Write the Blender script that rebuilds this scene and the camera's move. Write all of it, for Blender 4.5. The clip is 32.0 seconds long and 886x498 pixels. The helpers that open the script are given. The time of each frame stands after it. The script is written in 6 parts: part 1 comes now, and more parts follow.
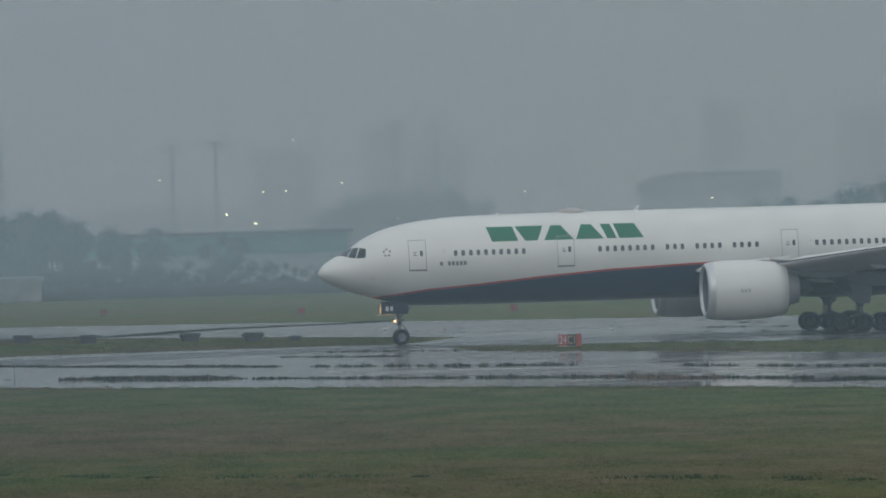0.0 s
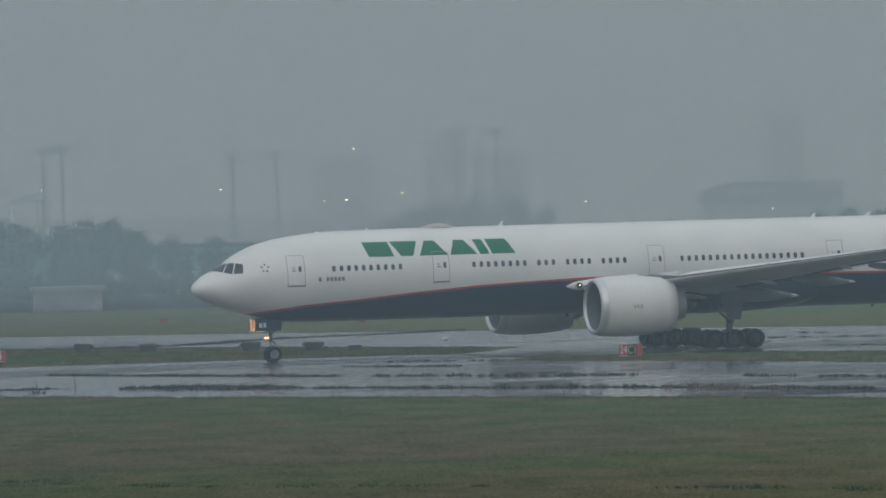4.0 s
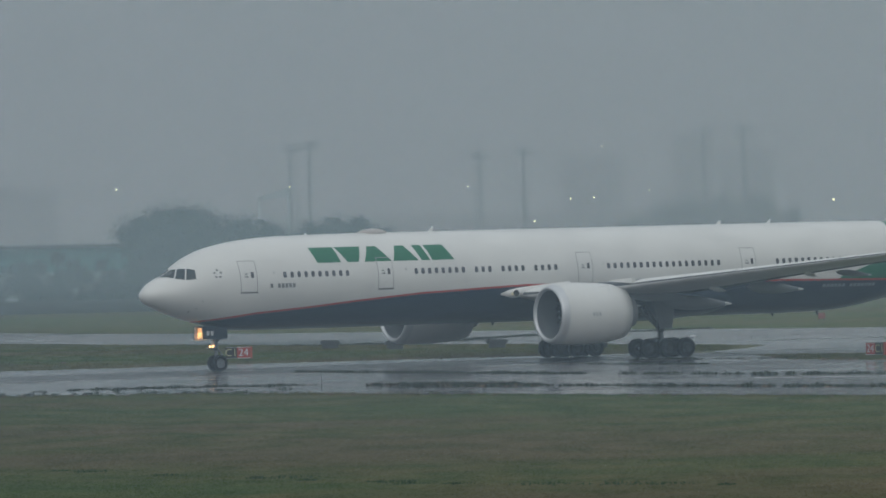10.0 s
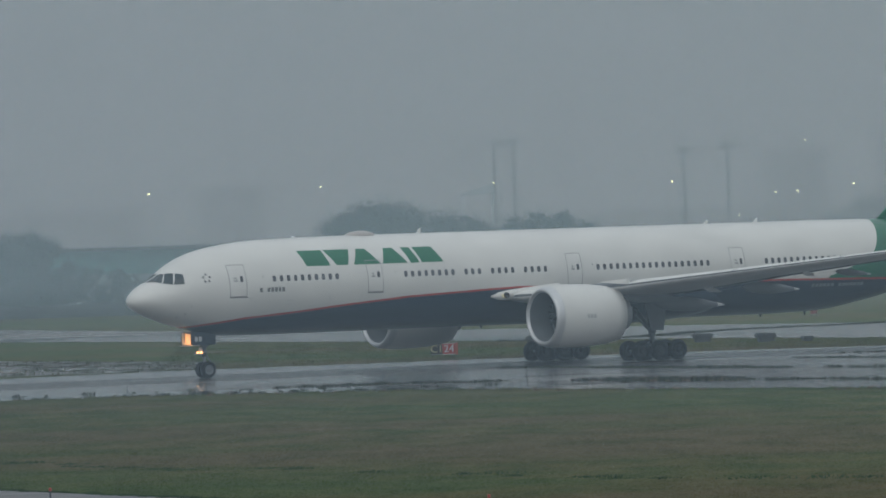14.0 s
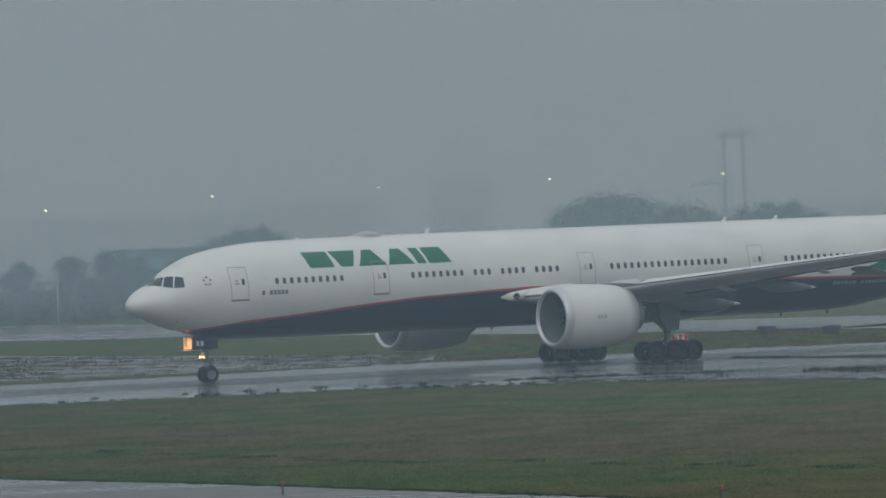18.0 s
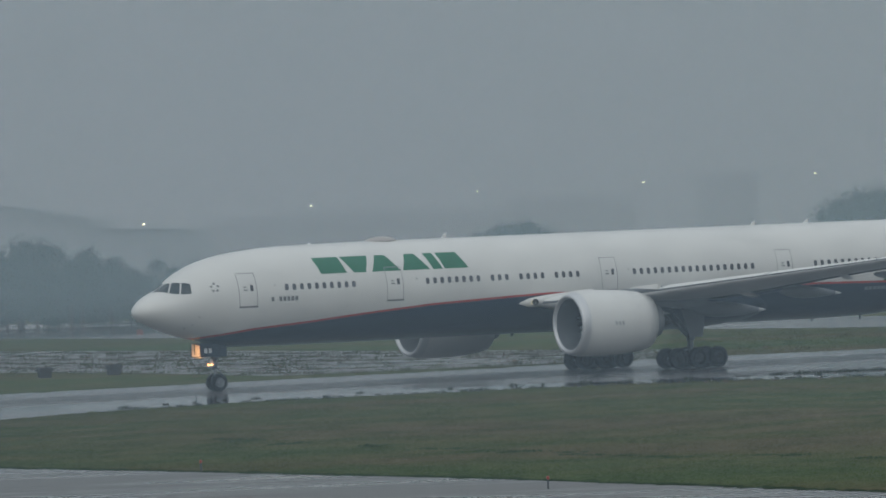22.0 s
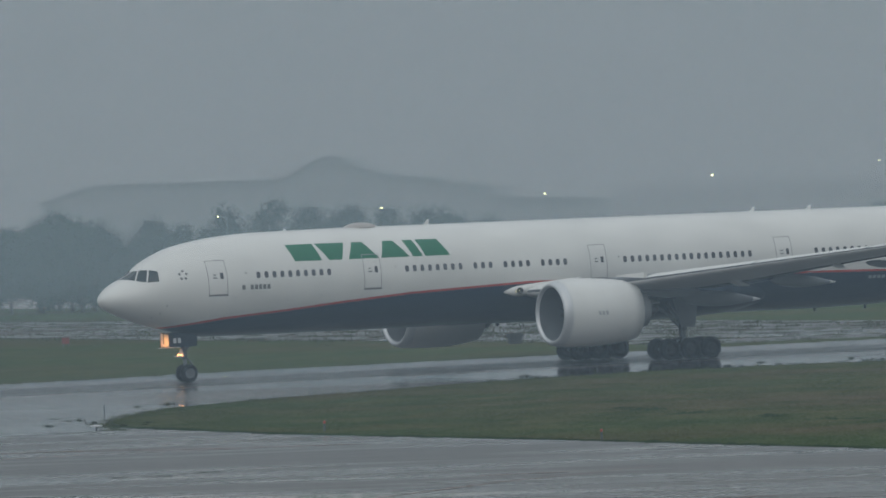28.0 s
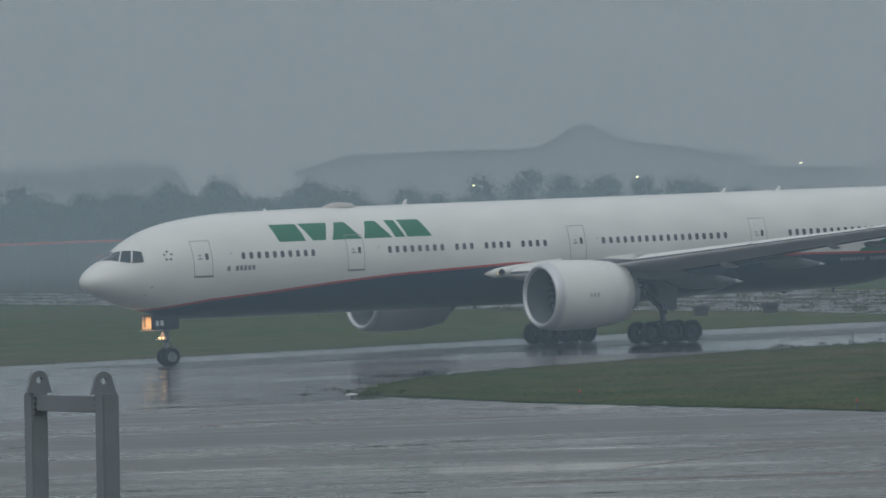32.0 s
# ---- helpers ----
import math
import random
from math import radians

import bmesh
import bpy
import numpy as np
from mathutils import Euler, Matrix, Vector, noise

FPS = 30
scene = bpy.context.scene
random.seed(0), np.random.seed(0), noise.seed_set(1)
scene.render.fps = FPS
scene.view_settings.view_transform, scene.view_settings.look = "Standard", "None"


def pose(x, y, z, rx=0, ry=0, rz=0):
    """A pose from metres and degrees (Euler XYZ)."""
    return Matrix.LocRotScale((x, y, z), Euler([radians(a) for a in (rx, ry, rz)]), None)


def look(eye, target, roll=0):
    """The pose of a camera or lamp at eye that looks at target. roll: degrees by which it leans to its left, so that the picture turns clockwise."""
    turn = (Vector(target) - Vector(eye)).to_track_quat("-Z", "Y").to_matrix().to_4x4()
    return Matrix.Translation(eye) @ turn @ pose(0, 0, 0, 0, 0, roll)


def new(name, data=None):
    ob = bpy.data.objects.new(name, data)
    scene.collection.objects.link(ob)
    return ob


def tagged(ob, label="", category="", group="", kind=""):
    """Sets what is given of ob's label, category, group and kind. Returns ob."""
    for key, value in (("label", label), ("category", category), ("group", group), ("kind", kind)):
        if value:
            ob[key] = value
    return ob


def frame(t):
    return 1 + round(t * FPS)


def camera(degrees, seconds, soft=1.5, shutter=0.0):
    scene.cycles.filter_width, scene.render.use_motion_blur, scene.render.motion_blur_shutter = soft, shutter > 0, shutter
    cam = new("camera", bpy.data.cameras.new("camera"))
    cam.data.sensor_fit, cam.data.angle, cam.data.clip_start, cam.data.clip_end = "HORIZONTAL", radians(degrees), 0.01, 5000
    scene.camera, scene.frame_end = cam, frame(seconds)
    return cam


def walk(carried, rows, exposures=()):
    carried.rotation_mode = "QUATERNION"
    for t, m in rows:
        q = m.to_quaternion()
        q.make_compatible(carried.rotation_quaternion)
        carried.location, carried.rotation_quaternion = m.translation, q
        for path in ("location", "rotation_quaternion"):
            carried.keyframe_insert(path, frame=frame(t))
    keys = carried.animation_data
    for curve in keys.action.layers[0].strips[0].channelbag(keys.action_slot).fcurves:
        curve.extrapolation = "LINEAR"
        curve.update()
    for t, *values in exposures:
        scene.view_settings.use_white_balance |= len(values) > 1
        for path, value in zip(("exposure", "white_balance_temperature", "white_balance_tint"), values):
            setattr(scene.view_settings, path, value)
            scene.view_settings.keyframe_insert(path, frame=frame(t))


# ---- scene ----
cam = camera(6.699, 32.0, soft=1.7)

EYE = (0.0, 0.0, 9.758)
# seconds, turn to the right, tilt, roll, in degrees
PATH = [
(0.0, 5.176, -0.358, -1.65), (0.5, 5.052, -0.357, -1.64), (1.0, 5.041, -0.340, -1.63), (1.5, 5.040, -0.321, -1.62), (2.0, 5.046, -0.311, -1.61),
(2.5, 5.033, -0.300, -1.60), (3.0, 5.023, -0.295, -1.59), (3.5, 4.845, -0.282, -1.58), (5.5, 4.499, -0.264, -1.43), (6.0, 4.320, -0.263, -1.39),
(6.5, 4.203, -0.261, -1.39), (7.0, 4.047, -0.256, -1.38), (7.5, 3.814, -0.250, -1.37), (8.0, 3.556, -0.249, -1.37), (8.5, 3.417, -0.256, -1.36),
(9.0, 3.205, -0.242, -1.35), (9.5, 3.055, -0.251, -1.35), (10.0, 2.851, -0.246, -1.34), (10.5, 2.668, -0.243, -1.40), (11.0, 2.459, -0.234, -1.46),
(11.5, 2.259, -0.236, -1.51), (12.0, 2.165, -0.244, -1.57), (12.5, 1.944, -0.242, -1.63), (13.0, 1.765, -0.237, -1.68), (13.5, 1.578, -0.236, -1.74),
(14.0, 1.302, -0.238, -1.80), (14.5, 1.064, -0.245, -1.85), (16.5, 0.268, -0.238, -2.10), (17.0, 0.141, -0.240, -2.16), (17.5, -0.203, -0.226, -2.22),
(18.0, -0.441, -0.238, -2.28), (18.5, -0.679, -0.243, -2.34), (19.0, -0.941, -0.250, -2.40), (19.5, -1.147, -0.241, -2.39), (20.0, -1.432, -0.232, -2.38),
(20.5, -1.717, -0.231, -2.38), (21.0, -2.025, -0.218, -2.37), (21.5, -2.286, -0.214, -2.36), (22.0, -2.447, -0.199, -2.35), (22.5, -2.579, -0.205, -2.34),
(23.0, -2.886, -0.204, -2.33), (23.5, -3.060, -0.214, -2.32), (24.0, -3.398, -0.200, -2.31), (24.5, -3.660, -0.209, -2.31), (25.0, -3.828, -0.222, -2.30),
(25.5, -4.013, -0.241, -2.29), (27.5, -5.144, -0.314, -2.25), (28.0, -5.489, -0.311, -2.24), (28.5, -5.742, -0.331, -2.23), (29.0, -5.893, -0.378, -2.22),
(29.5, -6.216, -0.441, -2.20), (30.0, -6.498, -0.468, -2.19), (30.5, -6.748, -0.452, -2.18), (31.0, -7.000, -0.451, -2.16), (31.5, -7.244, -0.445, -2.15),
(32.0, -7.430, -0.471, -2.14), ]
# seconds, x, y and heading of the main gear on the taxiway
TAXI = [
(0.0, 74.79, 518.75, 183.22), (1.0, 71.22, 518.39, 186.37), (2.0, 67.62, 517.90, 189.43), (3.0, 63.97, 517.22, 192.40),
(3.5, 62.12, 516.83, 193.85), (5.5, 54.37, 514.69, 199.20), (6.0, 52.38, 513.96, 200.46), (7.0, 48.40, 512.40, 202.92),
(8.0, 44.44, 510.66, 205.31), (9.0, 40.54, 508.76, 207.51), (10.0, 36.70, 506.71, 209.38), (11.0, 32.88, 504.53, 210.80),
(12.0, 29.09, 502.26, 211.78), (13.0, 25.37, 499.94, 212.41), (14.0, 21.72, 497.61, 212.81), (14.5, 19.90, 496.45, 212.96),
(16.5, 12.82, 491.85, 213.10), (17.0, 11.02, 490.68, 213.15), (18.0, 7.40, 488.31, 213.27), (19.0, 3.67, 485.88, 213.37),
(20.0, -0.19, 483.39, 213.43), (21.0, -4.10, 480.86, 213.47), (22.0, -7.97, 478.32, 213.52), (23.0, -11.86, 475.75, 213.55),
(24.0, -15.86, 473.12, 213.51), (25.0, -19.98, 470.44, 213.46), (25.5, -22.06, 469.08, 213.46), (27.5, -30.53, 463.55, 214.17),
(28.0, -32.67, 462.09, 214.61), (29.0, -36.86, 459.14, 215.70), (30.0, -40.95, 456.13, 217.12), (31.0, -44.88, 453.07, 218.87),
(32.0, -48.69, 449.95, 220.83), ]


def aim(turn, tilt):
    a, b = radians(turn), radians(tilt)
    return (EYE[0] + 100 * math.sin(a) * math.cos(b), EYE[1] + 100 * math.cos(a) * math.cos(b), EYE[2] + 100 * math.sin(b))


walk(cam, [(t, look(EYE, aim(a, b), r)) for t, a, b, r in PATH], [(0.0, 0.0), (32.0, 0.0)])

# ---- world and sun ----
world = bpy.data.worlds.new("overcast")
scene.world = world
world.use_nodes = True
wn, wl = world.node_tree.nodes, world.node_tree.links
wn.clear()
sky = wn.new("ShaderNodeTexSky")
sky.sky_type, sky.sun_disc = "NISHITA", False
sky.sun_elevation, sky.sun_rotation, sky.dust_density = radians(36), radians(193), 5.0
coord = wn.new("ShaderNodeTexCoord")
split = wn.new("ShaderNodeSeparateXYZ")
ramp = wn.new("ShaderNodeValToRGB")
ramp.color_ramp.elements[0].position, ramp.color_ramp.elements[0].color = 0.0, (0.290, 0.305, 0.316, 1)
ramp.color_ramp.elements[1].position, ramp.color_ramp.elements[1].color = 1.0, (0.610, 0.655, 0.690, 1)
low = ramp.color_ramp.elements.new(0.10)
low.color = (0.325, 0.345, 0.360, 1)
cloud = wn.new("ShaderNodeBackground")
clear = wn.new("ShaderNodeBackground")
clear.inputs["Strength"].default_value = 0.05
cloud.inputs["Strength"].default_value = 1.19
both = wn.new("ShaderNodeMixShader")
both.inputs[0].default_value = 0.93
wout = wn.new("ShaderNodeOutputWorld")
wl.new(coord.outputs["Generated"], split.inputs[0])
wl.new(split.outputs["Z"], ramp.inputs[0])
wl.new(ramp.outputs[0], cloud.inputs["Color"])
wl.new(sky.outputs[0], clear.inputs["Color"])
wl.new(clear.outputs[0], both.inputs[1])
wl.new(cloud.outputs[0], both.inputs[2])
wl.new(both.outputs[0], wout.inputs["Surface"])

sun_data = bpy.data.lights.new("sun", "SUN")
sun_data.energy, sun_data.angle, sun_data.color = 0.55, radians(60), (1.0, 0.97, 0.93)
sun = new("sun", sun_data)
sun.matrix_world = look((0, 0, 200), (62, 268, 0))


# ---- materials ----
def nodes(name):
    m = bpy.data.materials.new(name)
    m.use_nodes = True
    return m, m.node_tree.nodes, m.node_tree.links, m.node_tree.nodes["Principled BSDF"]


def noise_tex(n, l, scale, detail=4.0, stretch=None):
    tc = n.new("ShaderNodeTexCoord")
    nt = n.new("ShaderNodeTexNoise")
    nt.inputs["Scale"].default_value, nt.inputs["Detail"].default_value = scale, detail
    if stretch:
        mp = n.new("ShaderNodeMapping")
        mp.inputs["Scale"].default_value = stretch
        l.new(tc.outputs["Object"], mp.inputs[0])
        l.new(mp.outputs[0], nt.inputs["Vector"])
    else:
        l.new(tc.outputs["Object"], nt.inputs["Vector"])
    return nt.outputs[0]


def ramp_of(n, l, value, stops):
    r = n.new("ShaderNodeValToRGB")
    e = r.color_ramp.elements
    while len(e) < len(stops):
        e.new(0.5)
    for k, (p, c) in enumerate(stops):
        e[k].position, e[k].color = p, (*c, 1) if len(c) == 3 else c
    l.new(value, r.inputs[0])
    return r.outputs[0]


def mix_rgb(n, l, a, b, fac, mode="MIX"):
    m = n.new("ShaderNodeMix")
    m.data_type, m.blend_type = "RGBA", mode
    for sock, v in ((m.inputs[6], a), (m.inputs[7], b), (m.inputs[0], fac)):
        if hasattr(v, "is_linked"):
            l.new(v, sock)
        else:
            sock.default_value = v if isinstance(v, float) else (*v, 1)
    return m.outputs[2]


def calc(n, l, op, a, b=0.0):
    m = n.new("ShaderNodeMath")
    m.operation = op
    for sock, v in zip(m.inputs, (a, b)):
        if hasattr(v, "is_linked"):
            l.new(v, sock)
        else:
            sock.default_value = v
    return m.outputs[0]


def bump(n, l, bsdf, height, strength, distance):
    b = n.new("ShaderNodeBump")
    b.inputs["Strength"].default_value, b.inputs["Distance"].default_value = strength, distance
    l.new(height, b.inputs["Height"])
    l.new(b.outputs[0], bsdf.inputs["Normal"])


def surface(name, color, rough=0.5, metal=0.0, vary=0.25, scale=3.0, relief=0.0, spec=0.5):
    """A painted or plain surface with grain at two scales."""
    m, n, l, b = nodes(name)
    big, fine = noise_tex(n, l, scale * 0.25, 3), noise_tex(n, l, scale * 4, 5)
    dark = tuple(c * (1 - vary) for c in color)
    light = tuple(min(1, c * (1 + vary * 0.6)) for c in color)
    one = ramp_of(n, l, big, [(0.3, dark), (0.7, light)])
    two = ramp_of(n, l, fine, [(0.35, (1 - vary * 0.5,) * 3), (0.65, (1, 1, 1))])
    l.new(mix_rgb(n, l, one, two, 1.0, "MULTIPLY"), b.inputs["Base Color"])
    rr = ramp_of(n, l, fine, [(0.3, (rough * 0.85,) * 3), (0.7, (min(1, rough * 1.15),) * 3)])
    l.new(rr, b.inputs["Roughness"])
    b.inputs["Metallic"].default_value = metal
    b.inputs["Specular IOR Level"].default_value = spec
    if relief:
        bump(n, l, b, fine, 0.5, relief)
    return m


def glow(name, color, strength):
    m, n, l, b = nodes(name)
    b.inputs["Base Color"].default_value = (*color, 1)
    b.inputs["Emission Color"].default_value = (*color, 1)
    b.inputs["Emission Strength"].default_value = strength
    return m


def mist_material(name, amount, rise=3.0, top=140.0, tone=(0.6, 0.7, 0.8)):
    """Thin fog that scatters the sky's light; it thins out towards the ground and towards its upper rim."""
    m, n, l, b = nodes(name)
    n.remove(b)
    tc, sp = n.new("ShaderNodeTexCoord"), n.new("ShaderNodeSeparateXYZ")
    l.new(tc.outputs["Object"], sp.inputs[0])
    foot = n.new("ShaderNodeMapRange")
    foot.inputs[1].default_value, foot.inputs[2].default_value, foot.inputs[4].default_value = 0.0, rise, amount
    l.new(sp.outputs["Z"], foot.inputs[0])
    rim = n.new("ShaderNodeMapRange")
    rim.inputs[1].default_value, rim.inputs[2].default_value = top, top * 0.6
    l.new(sp.outputs["Z"], rim.inputs[0])
    fac = calc(n, l, "MULTIPLY", foot.outputs[0], rim.outputs[0])
    clear_, scatter, thru = n.new("ShaderNodeBsdfTransparent"), n.new("ShaderNodeBsdfDiffuse"), n.new("ShaderNodeBsdfTranslucent")
    scatter.inputs[0].default_value = (*tone, 1)
    thru.inputs[0].default_value = (*tone, 1)
    half, total = n.new("ShaderNodeMixShader"), n.new("ShaderNodeMixShader")
    l.new(scatter.outputs[0], half.inputs[1])
    l.new(thru.outputs[0], half.inputs[2])
    l.new(fac, total.inputs[0])
    l.new(clear_.outputs[0], total.inputs[1])
    l.new(half.outputs[0], total.inputs[2])
    l.new(total.outputs[0], n["Material Output"].inputs[0])
    return m


def livery():
    """White crown, dark belly under a thin red line that climbs from the nose, and green sweeping up at the tail."""
    m, n, l, b = nodes("aircraft_livery")
    tc, sp = n.new("ShaderNodeTexCoord"), n.new("ShaderNodeSeparateXYZ")
    l.new(tc.outputs["Object"], sp.inputs[0])
    along = calc(n, l, "MULTIPLY", calc(n, l, "ADD", sp.outputs["X"], 40.0), 1 / 80)
    z = calc(n, l, "MULTIPLY", sp.outputs["Z"], 0.1)

    def line(pairs):
        return ramp_of(n, l, along, [((x + 40) / 80, (v / 10,) * 3) for x, v in sorted(pairs)])

    red_line = line([(-36, 4.5), (-12, 4.9), (9, 5.07), (11.4, 4.98), (17.2, 4.74), (21.9, 4.38), (25.7, 4.03), (29.5, 3.74), (33.5, 3.20), (36, 2.6)])
    off = calc(n, l, "SUBTRACT", z, red_line)
    below = calc(n, l, "LESS_THAN", off, 0.0)
    is_red = calc(n, l, "LESS_THAN", calc(n, l, "ABSOLUTE", off), 0.0065)
    green_line = line([(-40, 9.9), (-21.8, 9.0), (-20.7, 6.9), (-20.0, 6.1), (-16.3, 4.95), (-15.2, 0.0)])
    is_green = calc(n, l, "LESS_THAN", z, green_line)
    fine, big = noise_tex(n, l, 1.1, 6, (0.25, 1, 1)), noise_tex(n, l, 0.35, 4)
    white = ramp_of(n, l, big, [(0.3, (0.705, 0.715, 0.695)), (0.7, (0.775, 0.785, 0.76))])
    white = mix_rgb(n, l, white, ramp_of(n, l, fine, [(0.3, (0.93, 0.93, 0.93)), (0.6, (1, 1, 1))]), 1.0, "MULTIPLY")
    wave = n.new("ShaderNodeTexWave")
    wave.inputs["Scale"].default_value, wave.wave_profile = 0.062, "SAW"
    l.new(tc.outputs["Object"], wave.inputs["Vector"])
    joint = ramp_of(n, l, wave.outputs[1], [(0.0, (0.95, 0.95, 0.955)), (0.012, (0.95, 0.95, 0.955)), (0.016, (1, 1, 1))])
    white = mix_rgb(n, l, white, joint, 1.0, "MULTIPLY")
    c = mix_rgb(n, l, white, (0.0, 0.145, 0.070), is_green)
    c = mix_rgb(n, l, c, (0.007, 0.026, 0.058), below)
    c = mix_rgb(n, l, c, (0.48, 0.055, 0.042), is_red)
    l.new(c, b.inputs["Base Color"])
    b.inputs["Roughness"].default_value = 0.28
    b.inputs["Coat Weight"].default_value = 0.3
    return m


def grass_material(name, blades=False):
    """Short wet grass: green, with broad dry brown patches and finer mottling; blades also differ one from another."""
    m, n, l, b = nodes(name)
    patch, mid = noise_tex(n, l, 0.030, 4, (0.5, 1.0, 1)), noise_tex(n, l, 0.30, 4, (1.0, 0.42, 1))
    fine = noise_tex(n, l, 2.2, 5, (1.0, 0.4, 1))
    tc, sp = n.new("ShaderNodeTexCoord"), n.new("ShaderNodeSeparateXYZ")
    l.new(tc.outputs["Object"], sp.inputs[0])
    # a broad dry band lies across the near field
    across = calc(n, l, "ADD", sp.outputs["Y"], calc(n, l, "MULTIPLY", sp.outputs["X"], 1.05))
    band = calc(n, l, "SUBTRACT", 1.0, calc(n, l, "MULTIPLY", calc(n, l, "ABSOLUTE", calc(n, l, "SUBTRACT", across, 345.0)), 1 / 55))
    dry = calc(n, l, "ADD", patch, calc(n, l, "MULTIPLY", calc(n, l, "MAXIMUM", band, 0.0), 0.11))
    dry = calc(n, l, "ADD", dry, calc(n, l, "MULTIPLY", calc(n, l, "SUBTRACT", mid, 0.5), 0.42))
    base = ramp_of(n, l, dry, [(0.34, (0.054, 0.086, 0.028)), (0.46, (0.066, 0.086, 0.031)), (0.56, (0.078, 0.084, 0.034)), (0.66, (0.087, 0.082, 0.041)), (0.80, (0.094, 0.081, 0.046))])
    base = mix_rgb(n, l, base, ramp_of(n, l, mid, [(0.30, (0.80, 0.84, 0.80)), (0.70, (1.18, 1.14, 1.10))]), 1.0, "MULTIPLY")
    base = mix_rgb(n, l, base, ramp_of(n, l, fine, [(0.3, (0.84, 0.85, 0.84)), (0.7, (1.12, 1.12, 1.10))]), 1.0, "MULTIPLY")
    # the grass colour scales up steadily from -x to +x across the field
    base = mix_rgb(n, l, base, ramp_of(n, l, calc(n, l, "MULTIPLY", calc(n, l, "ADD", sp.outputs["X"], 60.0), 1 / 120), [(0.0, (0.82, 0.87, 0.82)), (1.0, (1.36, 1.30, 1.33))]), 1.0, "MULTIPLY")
    if blades:
        geo = n.new("ShaderNodeNewGeometry")
        base = mix_rgb(n, l, base, ramp_of(n, l, geo.outputs["Random Per Island"], [(0.0, (1.00, 1.01, 1.00)), (1.0, (1.18, 1.16, 1.14))]), 1.0, "MULTIPLY")
    l.new(base, b.inputs["Base Color"])
    b.inputs["Roughness"].default_value, b.inputs["Specular IOR Level"].default_value = 0.9, 0.08
    return m


def wet_material(name, tone, wet, streak=(0.05, 0.20, 1), gloss=0.04, dull=0.27, spec=0.55, edge=0.13):
    """Pavement under a broken film of rain water, drawn out in long soft streaks along the way it is rolled and swept."""
    m, n, l, b = nodes(name)
    pool, mid, fine = noise_tex(n, l, 0.045, 4, (0.5, 1, 1)), noise_tex(n, l, 0.8, 4, streak), noise_tex(n, l, 9, 4)
    base = ramp_of(n, l, mid, [(0.30, tuple(c * 0.82 for c in tone)), (0.52, tone), (0.72, tuple(c * 1.18 for c in tone))])
    base = mix_rgb(n, l, base, ramp_of(n, l, fine, [(0.3, (0.90, 0.90, 0.90)), (0.7, (1.08, 1.08, 1.06))]), 1.0, "MULTIPLY")
    both_ = mix_rgb(n, l, pool, mid, 0.40)
    film = ramp_of(n, l, both_, [(wet - edge, (1, 1, 1)), (wet + edge, (0, 0, 0))])
    base = mix_rgb(n, l, base, mix_rgb(n, l, base, (0.72, 0.72, 0.73), 1.0, "MULTIPLY"), film)
    l.new(base, b.inputs["Base Color"])
    l.new(mix_rgb(n, l, (dull, dull, dull), (gloss, gloss, gloss), film), b.inputs["Roughness"])
    h = mix_rgb(n, l, fine, (0.5, 0.5, 0.5), film)
    bump(n, l, b, h, 0.10, 0.008)
    b.inputs["Specular IOR Level"].default_value = spec
    return m


M_SKIN = livery()
M_WHITE = surface("white_paint", (0.735, 0.745, 0.725), 0.3, vary=0.06, scale=1.0)
M_WING = surface("grey_wing_paint", (0.66, 0.67, 0.675), 0.35, vary=0.10, scale=0.8)
M_WINGSHADE = surface("wing_shade_grey", (0.115, 0.130, 0.146), 0.5, vary=0.15, scale=0.6, spec=0.25)
M_LIP = surface("bare_lip_metal", (0.62, 0.64, 0.66), 0.4, 0.5, 0.06)
M_DUCT = surface("inlet_lining", (0.17, 0.19, 0.21), 0.5, 0.2, 0.15)
M_FAN = surface("fan_blades", (0.05, 0.055, 0.06), 0.35, 0.7, 0.2)
M_CORE = surface("hot_section_metal", (0.33, 0.35, 0.37), 0.45, 0.3, 0.25)
M_GREEN = surface("green_title_paint", (0.0, 0.16, 0.075), 0.35, vary=0.08)
M_RED = surface("red_paint", (0.40, 0.042, 0.042), 0.45, vary=0.15)
M_DARK = surface("dark_belly_paint", (0.010, 0.029, 0.056), 0.35, vary=0.15)
M_LINE = surface("door_outline_grey", (0.29, 0.30, 0.31), 0.5, vary=0.1)
M_MARK = surface("grey_lettering", (0.20, 0.215, 0.225), 0.5, vary=0.1)
M_PALE = surface("pale_lettering", (0.65, 0.66, 0.67), 0.5, vary=0.05)
M_TYRE = surface("tyre_rubber", (0.013, 0.014, 0.016), 0.9, vary=0.2, scale=6, spec=0.2)
M_RIM = surface("wheel_rim_alloy", (0.016, 0.018, 0.020), 0.75, 0.0, 0.2)
M_STRUT = surface("gear_strut_grey", (0.20, 0.22, 0.24), 0.4, 0.3, 0.25)
M_STEEL = surface("grey_painted_steel", (0.115, 0.130, 0.145), 0.5, 0.2, 0.22, 2.0)
M_GANTRY = surface("gantry_paint", (0.195, 0.232, 0.256), 0.5, 0.1, 0.18, 2.0)
M_CONC = surface("stained_concrete", (0.30, 0.30, 0.29), 0.85, 0, 0.3, 2.0, 0.01)
M_DAMP = surface("damp_dark_concrete", (0.085, 0.098, 0.100), 0.9, 0, 0.25, 0.6)
M_TARP = surface("dark_weathered_cover", (0.075, 0.083, 0.088), 0.7, 0, 0.35, 3.0, 0.02)
M_BLACK = surface("black_sign_face", (0.015, 0.015, 0.016), 0.4, 0, 0.1)
